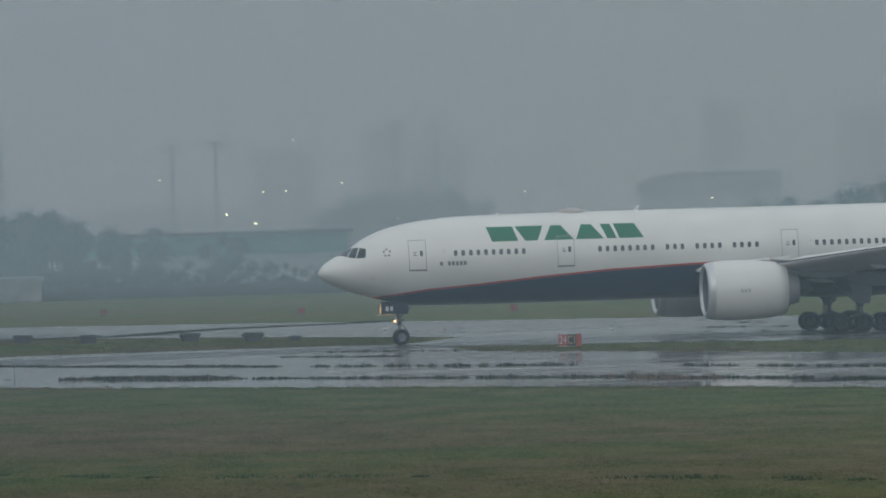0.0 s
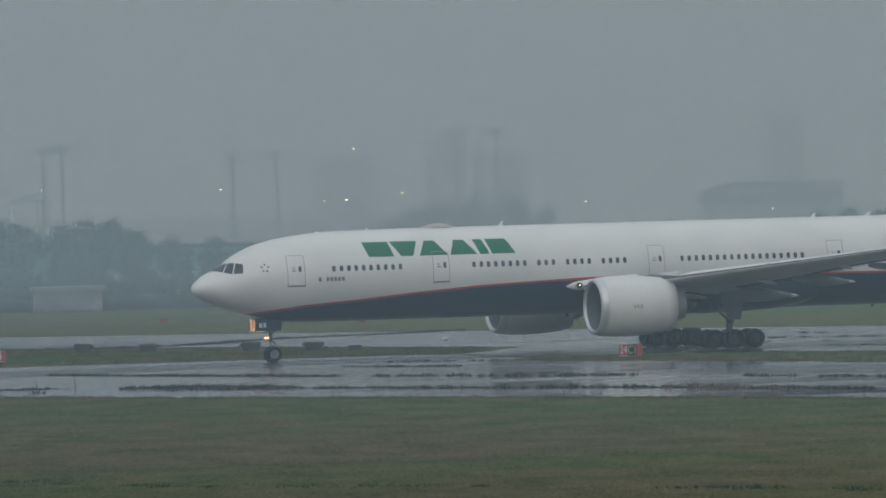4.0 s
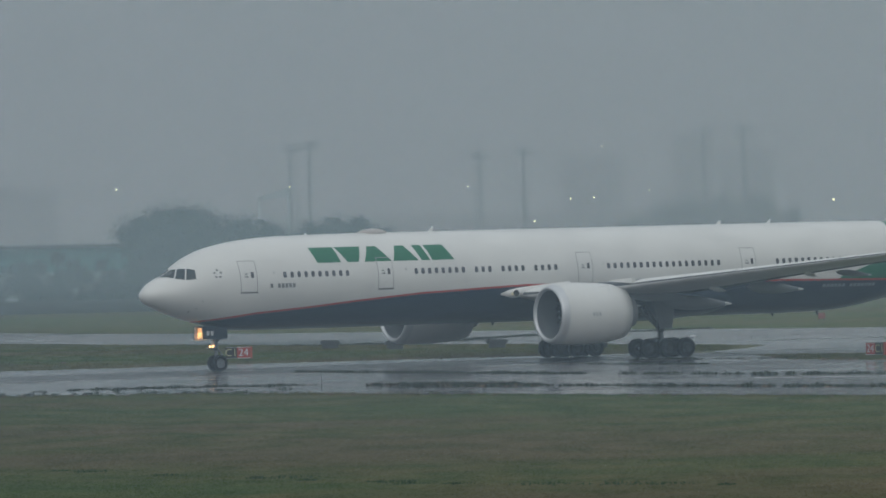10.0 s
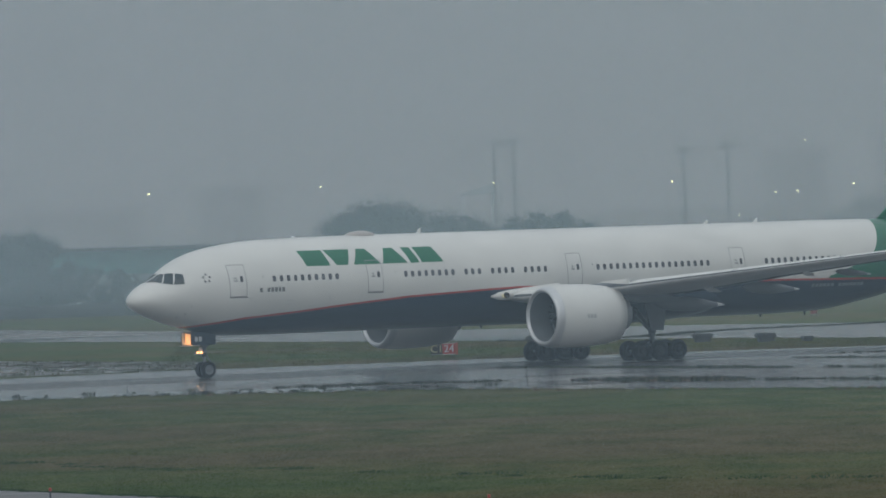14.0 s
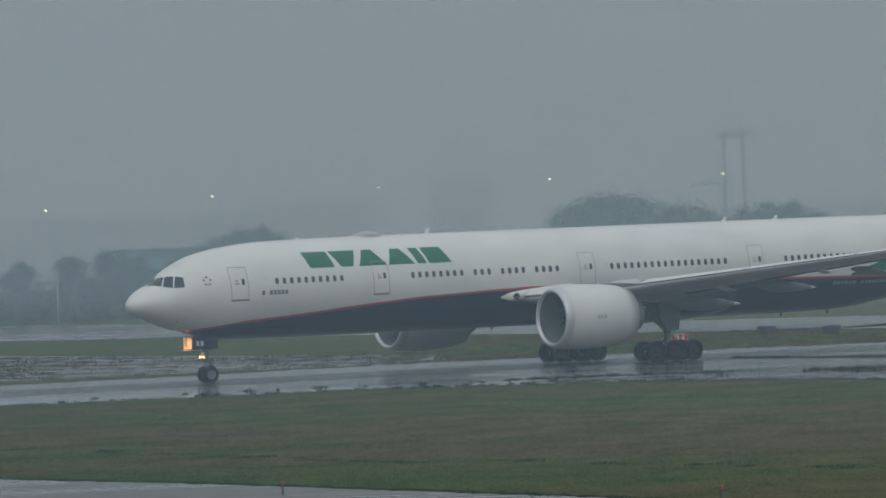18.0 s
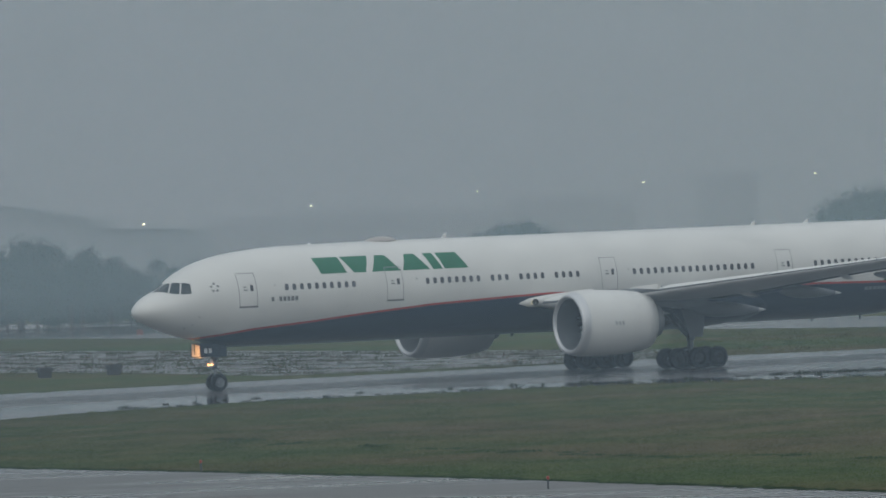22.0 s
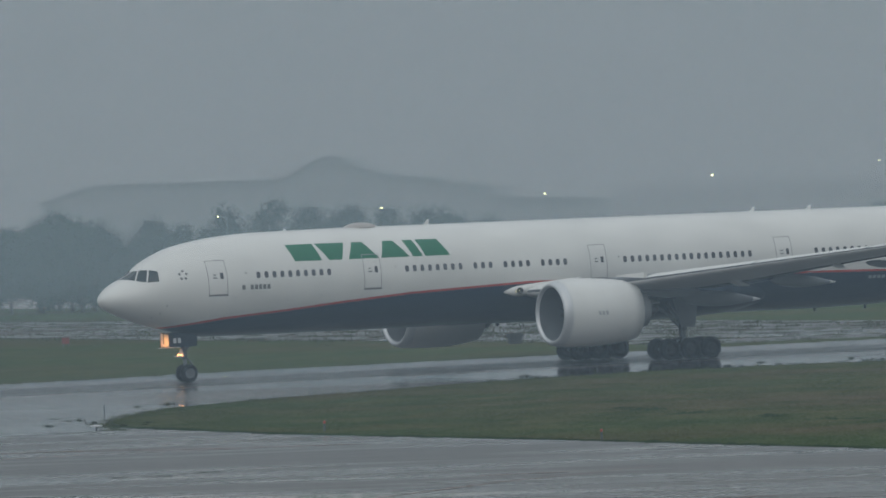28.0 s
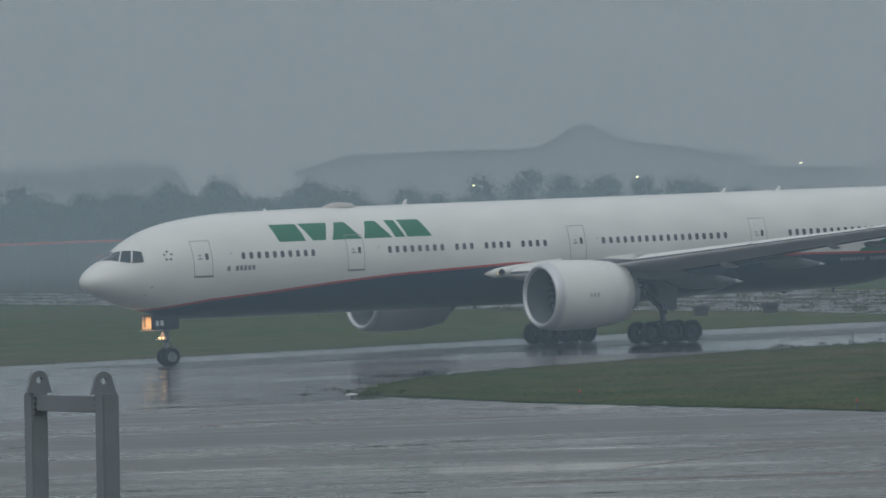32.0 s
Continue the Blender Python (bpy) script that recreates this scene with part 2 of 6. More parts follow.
M_YELLOW = surface("yellow_sign_letters", (0.46, 0.41, 0.24), 0.4, 0, 0.05)
M_ORANGE = surface("orange_paint", (0.44, 0.085, 0.060), 0.5, 0, 0.15)
M_BARK = surface("bark", (0.06, 0.05, 0.04), 0.9, 0, 0.3, 4.0)
M_LEAF = surface("dark_foliage", (0.034, 0.066, 0.056), 0.95, 0, 0.25, 0.3, spec=0.0)
M_WEED = surface("weeds", (0.034, 0.046, 0.026), 0.95, 0, 0.35, 0.6, spec=0.1)
M_DRYWEED = surface("dry_reddish_weeds", (0.15, 0.095, 0.058), 0.85, 0, 0.4, 0.6)
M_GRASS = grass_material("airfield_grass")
M_TAXI = wet_material("wet_asphalt", (0.078, 0.075, 0.077), 0.52, (0.05, 0.22, 1), 0.045)
M_OLD = wet_material("wet_old_concrete", (0.105, 0.102, 0.100), 0.51, (0.05, 0.16, 1), 0.06, 0.34, 0.42)
M_BROKEN = wet_material("broken_old_concrete", (0.092, 0.087, 0.081), 0.50, (0.10, 0.14, 1), 0.16, 0.55, 0.45)
M_APRON = wet_material("wet_apron_concrete", (0.070, 0.073, 0.074), 0.47, (0.05, 0.34, 1), 0.085, 0.42, 0.5, 0.08)
M_TEAL = surface("teal_cladding", (0.07, 0.30, 0.29), 0.5, 0, 0.15, 0.3)
M_WALL = surface("pale_wall", (0.50, 0.51, 0.50), 0.8, 0, 0.15, 0.3)
M_ROOF = surface("grey_roof", (0.30, 0.31, 0.32), 0.6, 0, 0.15, 0.3)
M_FAR = surface("distant_facade", (0.41, 0.42, 0.43), 0.8, 0, 0.15, 0.1)
M_LAMP = glow("lamp_glow", (1.0, 0.93, 0.42), 8.0)
M_LANDING = glow("landing_light_glow", (1.0, 0.46, 0.14), 190.0)
M_COWLMARK = surface("faint_cowl_lettering", (0.42, 0.44, 0.45), 0.5, vary=0.1)
M_MARKER = surface("weathered_red_board", (0.27, 0.075, 0.065), 0.7, vary=0.2)
M_RAIL = surface("red_rail_paint", (0.62, 0.05, 0.045), 0.5, vary=0.12)
M_DOME = surface("beige_grey_dome", (0.46, 0.44, 0.42), 0.4, vary=0.1)
M_FAIRING = surface("fairing_grey", (0.17, 0.19, 0.215), 0.4, vary=0.12)
M_TYPE = surface("faint_pale_lettering", (0.22, 0.24, 0.26), 0.5, vary=0.05)
M_RUST = surface("brownish_barrier_panels", (0.105, 0.088, 0.084), 0.7, 0, 0.25, 0.4)
M_TAXILIGHT = glow("taxi_light_glow", (1.0, 0.45, 0.15), 9.0)
M_TURNOFF = glow("turnoff_light_glow", (1.0, 0.90, 0.50), 9.0)
M_MAST = surface("dark_mast_steel", (0.165, 0.175, 0.182), 0.7, 0, 0.2, 1.0)
M_POLE = surface("pale_galvanised_pole", (0.22, 0.25, 0.26), 0.6, 0.2, 0.2, 1.0)
M_BEACON = glow("red_beacon_glow", (1.0, 0.0005, 0.0004), 2400.0)
M_LINEPAINT = surface("worn_line_paint", (0.27, 0.175, 0.145), 0.5, 0, 0.35, 1.0)
M_WHITELINE = surface("worn_white_line", (0.5, 0.5, 0.5), 0.5, 0, 0.35, 1.0)


def glass_material():
    m, n, l, b = nodes("cockpit_glass")
    b.inputs["Base Color"].default_value = (0.022, 0.040, 0.048, 1)
    b.inputs["Roughness"].default_value, b.inputs["Specular IOR Level"].default_value = 0.08, 0.5
    return m


M_GLASS = glass_material()
M_PANE = surface("cabin_window_shade", (0.10, 0.11, 0.13), 0.2, 0, 0.35, 0.6)


# ---- mesh helpers ----
def link_bm(name, bm, material, smooth=False):
    me = bpy.data.meshes.new(name)
    bmesh.ops.recalc_face_normals(bm, faces=bm.faces)
    bm.to_mesh(me)
    bm.free()
    for mt in material if isinstance(material, (list, tuple)) else [material]:
        me.materials.append(mt)
    if smooth:
        me.polygons.foreach_set("use_smooth", [True] * len(me.polygons))
    return new(name, me)


def part(name, bm, material, parent=None, label="", smooth=False):
    ob = link_bm(name, bm, material, smooth)
    ob.parent = parent
    return tagged(ob, label) if label else ob


def mesh_part(name, verts, faces, material, parent=None, label="", smooth=False):
    me = bpy.data.meshes.new(name)
    me.from_pydata(verts, [], faces)
    for mt in material if isinstance(material, (list, tuple)) else [material]:
        me.materials.append(mt)
    if smooth:
        me.polygons.foreach_set("use_smooth", [True] * len(me.polygons))
    ob = new(name, me)
    ob.parent = parent
    return tagged(ob, label) if label else ob


def thing(name, m, label, category, group="", kind=""):
    ob = new(name)
    ob.matrix_basis = m
    return tagged(ob, label, category, group, kind)


def box(bm, lo, hi, bevel=0.0):
    r = bmesh.ops.create_cube(bm, size=1.0)
    vs = r["verts"]
    for v in vs:
        v.co = Vector([lo[k] + (v.co[k] + 0.5) * (hi[k] - lo[k]) for k in range(3)])
    if bevel:
        es = {e for v in vs for e in v.link_edges}
        bmesh.ops.bevel(bm, geom=list(es), offset=bevel, segments=2, affect="EDGES")


def tube(bm, a, b, r0, r1=None, n=12):
    a, b = Vector(a), Vector(b)
    r1 = r0 if r1 is None else r1
    d = (b - a).normalized()
    u = d.cross(Vector((0, 0, 1)) if abs(d.z) < 0.9 else Vector((1, 0, 0))).normalized()
    w = d.cross(u)
    rings = []
    for c, r in ((a, r0), (b, r1)):
        rings.append([bm.verts.new(c + r * (math.cos(2 * math.pi * k / n) * u + math.sin(2 * math.pi * k / n) * w)) for k in range(n)])
    for k in range(n):
        bm.faces.new((rings[0][k], rings[0][(k + 1) % n], rings[1][(k + 1) % n], rings[1][k]))
    bm.faces.new(rings[0][::-1])
    bm.faces.new(rings[1])


def spin(bm, profile, centre=(0, 0, 0), axis="X", n=48, cap=False):
    """A body of revolution: profile rows (along, radius)."""
    rings = []
    for s, r in profile:
        ring = []
        for k in range(n):
            c, d = r * math.cos(2 * math.pi * k / n), r * math.sin(2 * math.pi * k / n)
            p = (s, c, d) if axis == "X" else ((c, s, d) if axis == "Y" else (c, d, s))
            ring.append(bm.verts.new(Vector(p) + Vector(centre)))
        rings.append(ring)
    for a, b in zip(rings, rings[1:]):
        for k in range(n):
            bm.faces.new((a[k], a[(k + 1) % n], b[(k + 1) % n], b[k]))
    if cap:
        bm.faces.new(rings[0][::-1])
        bm.faces.new(rings[-1])


def ease(table, x):
    """Smooth value at x through rising rows (x, value)."""
    xs, ys = [r[0] for r in table], [r[1] for r in table]
    if x <= xs[0]:
        return ys[0]
    if x >= xs[-1]:
        return ys[-1]
    k = max(i for i in range(len(xs) - 1) if xs[i] <= x)
    h = xs[k + 1] - xs[k]

    def slope(i):
        if i == 0 or i == len(xs) - 1:
            j = 0 if i == 0 else i - 1
            return (ys[j + 1] - ys[j]) / (xs[j + 1] - xs[j])
        a, b = (ys[i] - ys[i - 1]) / (xs[i] - xs[i - 1]), (ys[i + 1] - ys[i]) / (xs[i + 1] - xs[i])
        return 0.0 if a * b <= 0 else 2 * a * b / (a + b)

    u = (x - xs[k]) / h
    return ((1 + 2 * u) * (1 - u) ** 2 * ys[k] + u * (1 - u) ** 2 * h * slope(k) + u * u * (3 - 2 * u) * ys[k + 1] + u * u * (u - 1) * h * slope(k + 1))


# ---- ground and pavements ----
def sheet(name, outline, z, material, label, kind="structure"):
    bm = bmesh.new()
    f = bm.faces.new([bm.verts.new((x, y, z)) for x, y in outline])
    if f.normal.z < 0:
        f.normal_flip()
    bmesh.ops.triangulate(bm, faces=bm.faces)
    me = bpy.data.meshes.new(name)
    bm.normal_update()
    for f in bm.faces:
        if f.normal.z < 0:
            f.normal_flip()
    bm.to_mesh(me)
    bm.free()
    me.materials.append(material)
    return tagged(new(name, me), label, name.replace("_", " "), "", kind)


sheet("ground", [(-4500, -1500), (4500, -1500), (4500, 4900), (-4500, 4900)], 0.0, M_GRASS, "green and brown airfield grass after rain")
sheet("apron", [(-50, 354), (-40, 334), (-25, 310), (-11, 286), (5, 254), (40, 196), (120, 60), (120, -300), (-500, -300), (-500, 300), (-120, 330), (-62, 352)], 0.020, M_APRON, "wide wet concrete apron with faint lines")
NEAR_EDGE = [(190, 165), (54, 368), (41, 387), (33, 397), (25, 407), (19, 414), (12, 424), (4, 430), (-5, 434), (-15, 434), (-24, 432), (-31, 428), (-38.5, 417), (-43.5, 406), (-48, 397), (-51.5, 385), (-52, 372), (-51, 358), (-49, 348)]
FAR_EDGE = [(-500, 180), (-200, 340), (-130, 402), (-85, 444), (-58, 473), (-35, 488), (-19, 499), (-5, 511), (6, 513), (14, 516), (24, 518), (33, 519.5), (42, 519), (45.5, 508), (46.5, 488), (54, 474), (60, 463), (67, 447), (130, 330)]
sheet("taxiway", NEAR_EDGE + [(-62, 342), (-500, 120)] + FAR_EDGE, 0.026, M_TAXI, "rain-wet dark asphalt taxiway curving towards the apron")
sheet("far_taxiway", [(-150, 900), (-92, 785), (-60, 712), (-40, 684), (-26, 668), (-9, 638), (4, 611), (17, 590), (28, 577), (35, 567), (41, 556), (50, 540), (47, 528), (44, 519), (46, 506), (48, 504), (57, 501), (64, 493), (73, 487), (260, 350), (260, 440), (80, 590), (62, 610), (34, 640), (18, 652), (2, 676), (-12, 706), (-44, 795), (-60, 832), (-92, 880), (-114, 950), (-180, 1040)], 0.032, M_OLD, "old wet concrete taxiway beyond the grass strip")
sheet("old_pavement", [(-5, 511), (-33, 503), (-45, 535), (-75, 592), (-96, 637), (-132, 707), (-180, 800), (-200, 900), (-152, 820), (-110, 740), (-89, 705), (-55, 640), (-26, 578), (-5, 540)], 0.014, M_BROKEN, "abandoned broken pavement with puddles and weeds")


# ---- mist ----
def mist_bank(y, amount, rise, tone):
    # each bank is one flat upright sheet whose tint stands in for haze
    me = bpy.data.meshes.new("mist_bank")
    me.from_pydata([(-900, 0, 0.05), (900, 0, 0.05), (900, 0, 140), (-900, 0, 140)], [], [(0, 1, 2, 3)])
    me.materials.append(mist_material("drizzle_mist", amount, rise, 140.0, tone))
    ob = new("mist_bank", me)
    ob.location = (0, y, 0)
    return tagged(ob, "thin grey drizzle mist over the airfield", "mist", "", "structure")


NEAR_MIST, MID_MIST, FAR_MIST = (0.565, 0.745, 0.895), (0.622, 0.782, 0.858), (0.874, 0.782, 0.812)
mist_bank(225, 0.215, 5.0, NEAR_MIST)
mist_bank(575, 0.15, 2.5, MID_MIST)
mist_bank(690, 0.22, 3.0, MID_MIST)
mist_bank(792, 0.27, 4.0, MID_MIST)
mist_bank(835, 0.16, 4.0, MID_MIST)
mist_bank(1040, 0.46, 5.0, FAR_MIST)
mist_bank(1280, 0.58, 5.0, FAR_MIST)

# ---- the airliner ----
NOSE_X, TAIL_X = 36.66, -36.2
# rows: square root of the distance behind the nose, offset
CROWN = [(0.0, 0.0), (0.3, 0.30), (0.5, 0.50), (0.9, 0.94), (1.39, 1.50), (1.74, 2.28), (2.12, 2.93), (2.46, 3.30), (2.78, 3.53), (3.16, 3.69), (3.98, 3.78)]
KEEL = [(0.0, 0.0), (0.3, -0.25), (0.5, -0.42), (0.84, -0.68), (1.27, -1.08), (1.65, -1.47), (2.05, -1.85), (2.57, -2.33), (3.2, -2.37), (4.0, -2.38)]
HALF = [(0.0, 0.0), (0.4, 0.55), (0.8, 1.05), (1.27, 1.55), (1.65, 1.95), (2.05, 2.36), (2.46, 2.72), (2.81, 2.93), (3.2, 3.06), (3.6, 3.10)]
TAIL_CROWN = [(-36.2, 7.75), (-30, 8.45), (-24, 8.72), (-18, 8.78)]
TAIL_KEEL = [(-36.2, 7.0), (-33, 6.2), (-28, 4.85), (-22, 3.45), (-17, 2.72), (-13, 2.62)]
TAIL_HALF = [(-36.2, 0.12), (-34, 0.75), (-30, 1.5), (-24, 2.45), (-18, 2.98), (-14, 3.1)]


def section(x):
    """Crown height, keel height and half width of the fuselage at a station."""
    if x < -13:
        return ease(TAIL_CROWN, x), ease(TAIL_KEEL, x), ease(TAIL_HALF, x)
    s = math.sqrt(max(0.0, NOSE_X - x))
    return 5.0 + ease(CROWN, s), 5.0 + ease(KEEL, s), ease(HALF, s)


def side_y(x, z, out=0.0):
    """Half width of the skin at a station and height."""
    top, low_, half = section(x)
    mid, tall = (top + low_) / 2, max(0.01, (top - low_) / 2)
    return half * math.sqrt(max(0.0, 1 - ((z - mid) / tall) ** 2)) + out


def skin_patch(bm, quad, out, side=1, nu=4, nv=4):
    """A patch on the fuselage skin between four corners (x, z): low rear, low front, high front, high rear."""
    (ax, az), (bx, bz), (cx, cz), (dx, dz) = quad
    grid = []
    for i in range(nu + 1):
        u, row = i / nu, []
        for j in range(nv + 1):
            v = j / nv
            x = (ax * (1 - u) + bx * u) * (1 - v) + (dx * (1 - u) + cx * u) * v
            z = (az * (1 - u) + bz * u) * (1 - v) + (dz * (1 - u) + cz * u) * v
            row.append(bm.verts.new((x, side * side_y(x, z, out), z)))
        grid.append(row)
    for i in range(nu):
        for j in range(nv):
            q = (grid[i][j], grid[i + 1][j], grid[i + 1][j + 1], grid[i][j + 1])
            bm.faces.new(q if side < 0 else q[::-1])


def skin_quad(name, corners, material, parent, label, out, side, n=7):
    """A pane on the skin between four corners (x, y, z), pressed onto the surface."""
    bm = bmesh.new()
    a, b, c, d = [Vector(p) for p in corners]
    grid = []
    for i in range(n + 1):
        row = []
        for j in range(n + 1):
            p = a.lerp(b, i / n).lerp(d.lerp(c, i / n), j / n)
            top, low_, half = section(p.x)
            mid, tall = (top + low_) / 2, (top - low_) / 2
            r = math.hypot(p.y / half, (p.z - mid) / tall)
            q = Vector((p.x, p.y / r, (p.z - mid) / r))
            q += Vector((0.35, q.y, q.z)).normalized() * out
            row.append(bm.verts.new((q.x, side * q.y, q.z + mid)))
        grid.append(row)
    for i in range(n):
        for j in range(n):
            bm.faces.new((grid[i][j], grid[i + 1][j], grid[i + 1][j + 1], grid[i][j + 1]))
    return part(name, bm, material, parent, label, True)


def patch_part(name, quads, material, parent, label="", out=0.012, side=1, nu=4, nv=4):
    bm = bmesh.new()
    for q in quads:
        skin_patch(bm, q, out, side, nu, nv)
    me = bpy.data.meshes.new(name)
    bm.to_mesh(me)
    bm.free()
    me.materials.append(material)
    ob = new(name, me)
    ob.parent = parent
    return tagged(ob, label) if label else ob


def rect(x0, x1, z0, z1):
    return ((x0, z0), (x1, z0), (x1, z1), (x0, z1))


def fuselage(plane):
    bm = bmesh.new()
    stations = [NOSE_X - (k / 44) ** 2 * 12.0 for k in range(1, 45)]
    stations += [24.6 - k * 1.0 for k in range(0, 38)] + [-13.5 - k * 0.9 for k in range(26)]
    n, rings = 96, []
    for x in [v for v in stations if v > TAIL_X]:
        top, low_, half = section(x)
        mid, tall = (top + low_) / 2, (top - low_) / 2
        rings.append([bm.verts.new((x, half * math.sin(2 * math.pi * k / n), mid + tall * math.cos(2 * math.pi * k / n))) for k in range(n)])
    for a, b in zip(rings, rings[1:]):
        for k in range(n):
            bm.faces.new((a[k], a[(k + 1) % n], b[(k + 1) % n], b[k]))
    tip = bm.verts.new((NOSE_X, 0, 5.0))
    for k in range(n):
        bm.faces.new((tip, rings[0][(k + 1) % n], rings[0][k]))
    bm.faces.new(rings[-1])
    return part("fuselage", bm, M_SKIN, plane, smooth=True)


def airfoil(chord, thick, n=14):
    """Points (back from the leading edge, height) round a wing section, from the trailing edge over the top."""
    pts = []
    for k in range(n + 1):
        s = 0.5 * (1 + math.cos(math.pi * k / n))
        t = 5 * thick * (0.2969 * math.sqrt(s) - 0.126 * s - 0.3516 * s * s + 0.2843 * s ** 3 - 0.1036 * s ** 4)
        pts.append((s * chord, t * chord * 0.9 + 0.012 * chord * math.sin(math.pi * s)))
    for k in range(1, n):
        s = 0.5 * (1 - math.cos(math.pi * k / n))
        t = 5 * thick * (0.2969 * math.sqrt(s) - 0.126 * s - 0.3516 * s * s + 0.2843 * s ** 3 - 0.1036 * s ** 4)
        pts.append((s * chord, -t * chord * 0.88 + 0.03 * chord * max(0, s - 0.5)))
    return pts


def lofted(stations, thicks, upright=False):
    """A wing or fin through rows (span, leading edge, chord, height)."""
    bm, rings = bmesh.new(), []
    for (y, lead, chord, z), th in zip(stations, thicks):
        ring = []
        for s, h in airfoil(chord, th):
            ring.append(bm.verts.new((lead - s, h, z) if upright else (lead - s, y, z + h - s * 0.018)))
        rings.append(ring)
    m = len(rings[0])
    for a, b in zip(rings, rings[1:]):
        for k in range(m):
            bm.faces.new((a[k], a[(k + 1) % m], b[(k + 1) % m], b[k]))
    bm.faces.new(rings[0])
    bm.faces.new(rings[-1])
    return bm


WING_ROWS = [(2.2, 9.6, 12.2, 4.45), (4.2, 9.6, 12.13, 4.45), (4.55, 10.31, 12.82, 4.45), (5.0, 10.1, 12.6, 4.45), (9.6, 7.1, 10.0, 4.80), (15.0, 3.4, 7.7, 5.42), (21.0, -0.75, 5.7, 6.10), (27.0, -4.9, 4.0, 6.80), (30.2, -7.2, 3.0, 7.18), (32.4, -10.2, 0.9, 7.45)]


def wing_at(y):
    rows = WING_ROWS
    return [float(np.interp(y, [r[0] for r in rows], [r[k] for r in rows])) for k in (1, 2, 3)]


def canoe(bm, front, back, y, z, wide, tall):
    """A flap track fairing: a long pointed pod."""
    n, rings = 14, []
    for k in range(13):
        u = k / 12
        r = max(0.02, math.sin(math.pi * u ** 0.75) ** 0.8)
        x = front + (back - front) * u
        zz = z - 0.25 * u
        rings.append([bm.verts.new((x, y + wide * r * math.cos(2 * math.pi * j / n), zz + tall * r * math.sin(2 * math.pi * j / n))) for j in range(n)])
    for a, b in zip(rings, rings[1:]):
        for j in range(n):
            bm.faces.new((a[j], a[(j + 1) % n], b[(j + 1) % n], b[j]))
    bm.faces.new(rings[0])
    bm.faces.new(rings[-1])


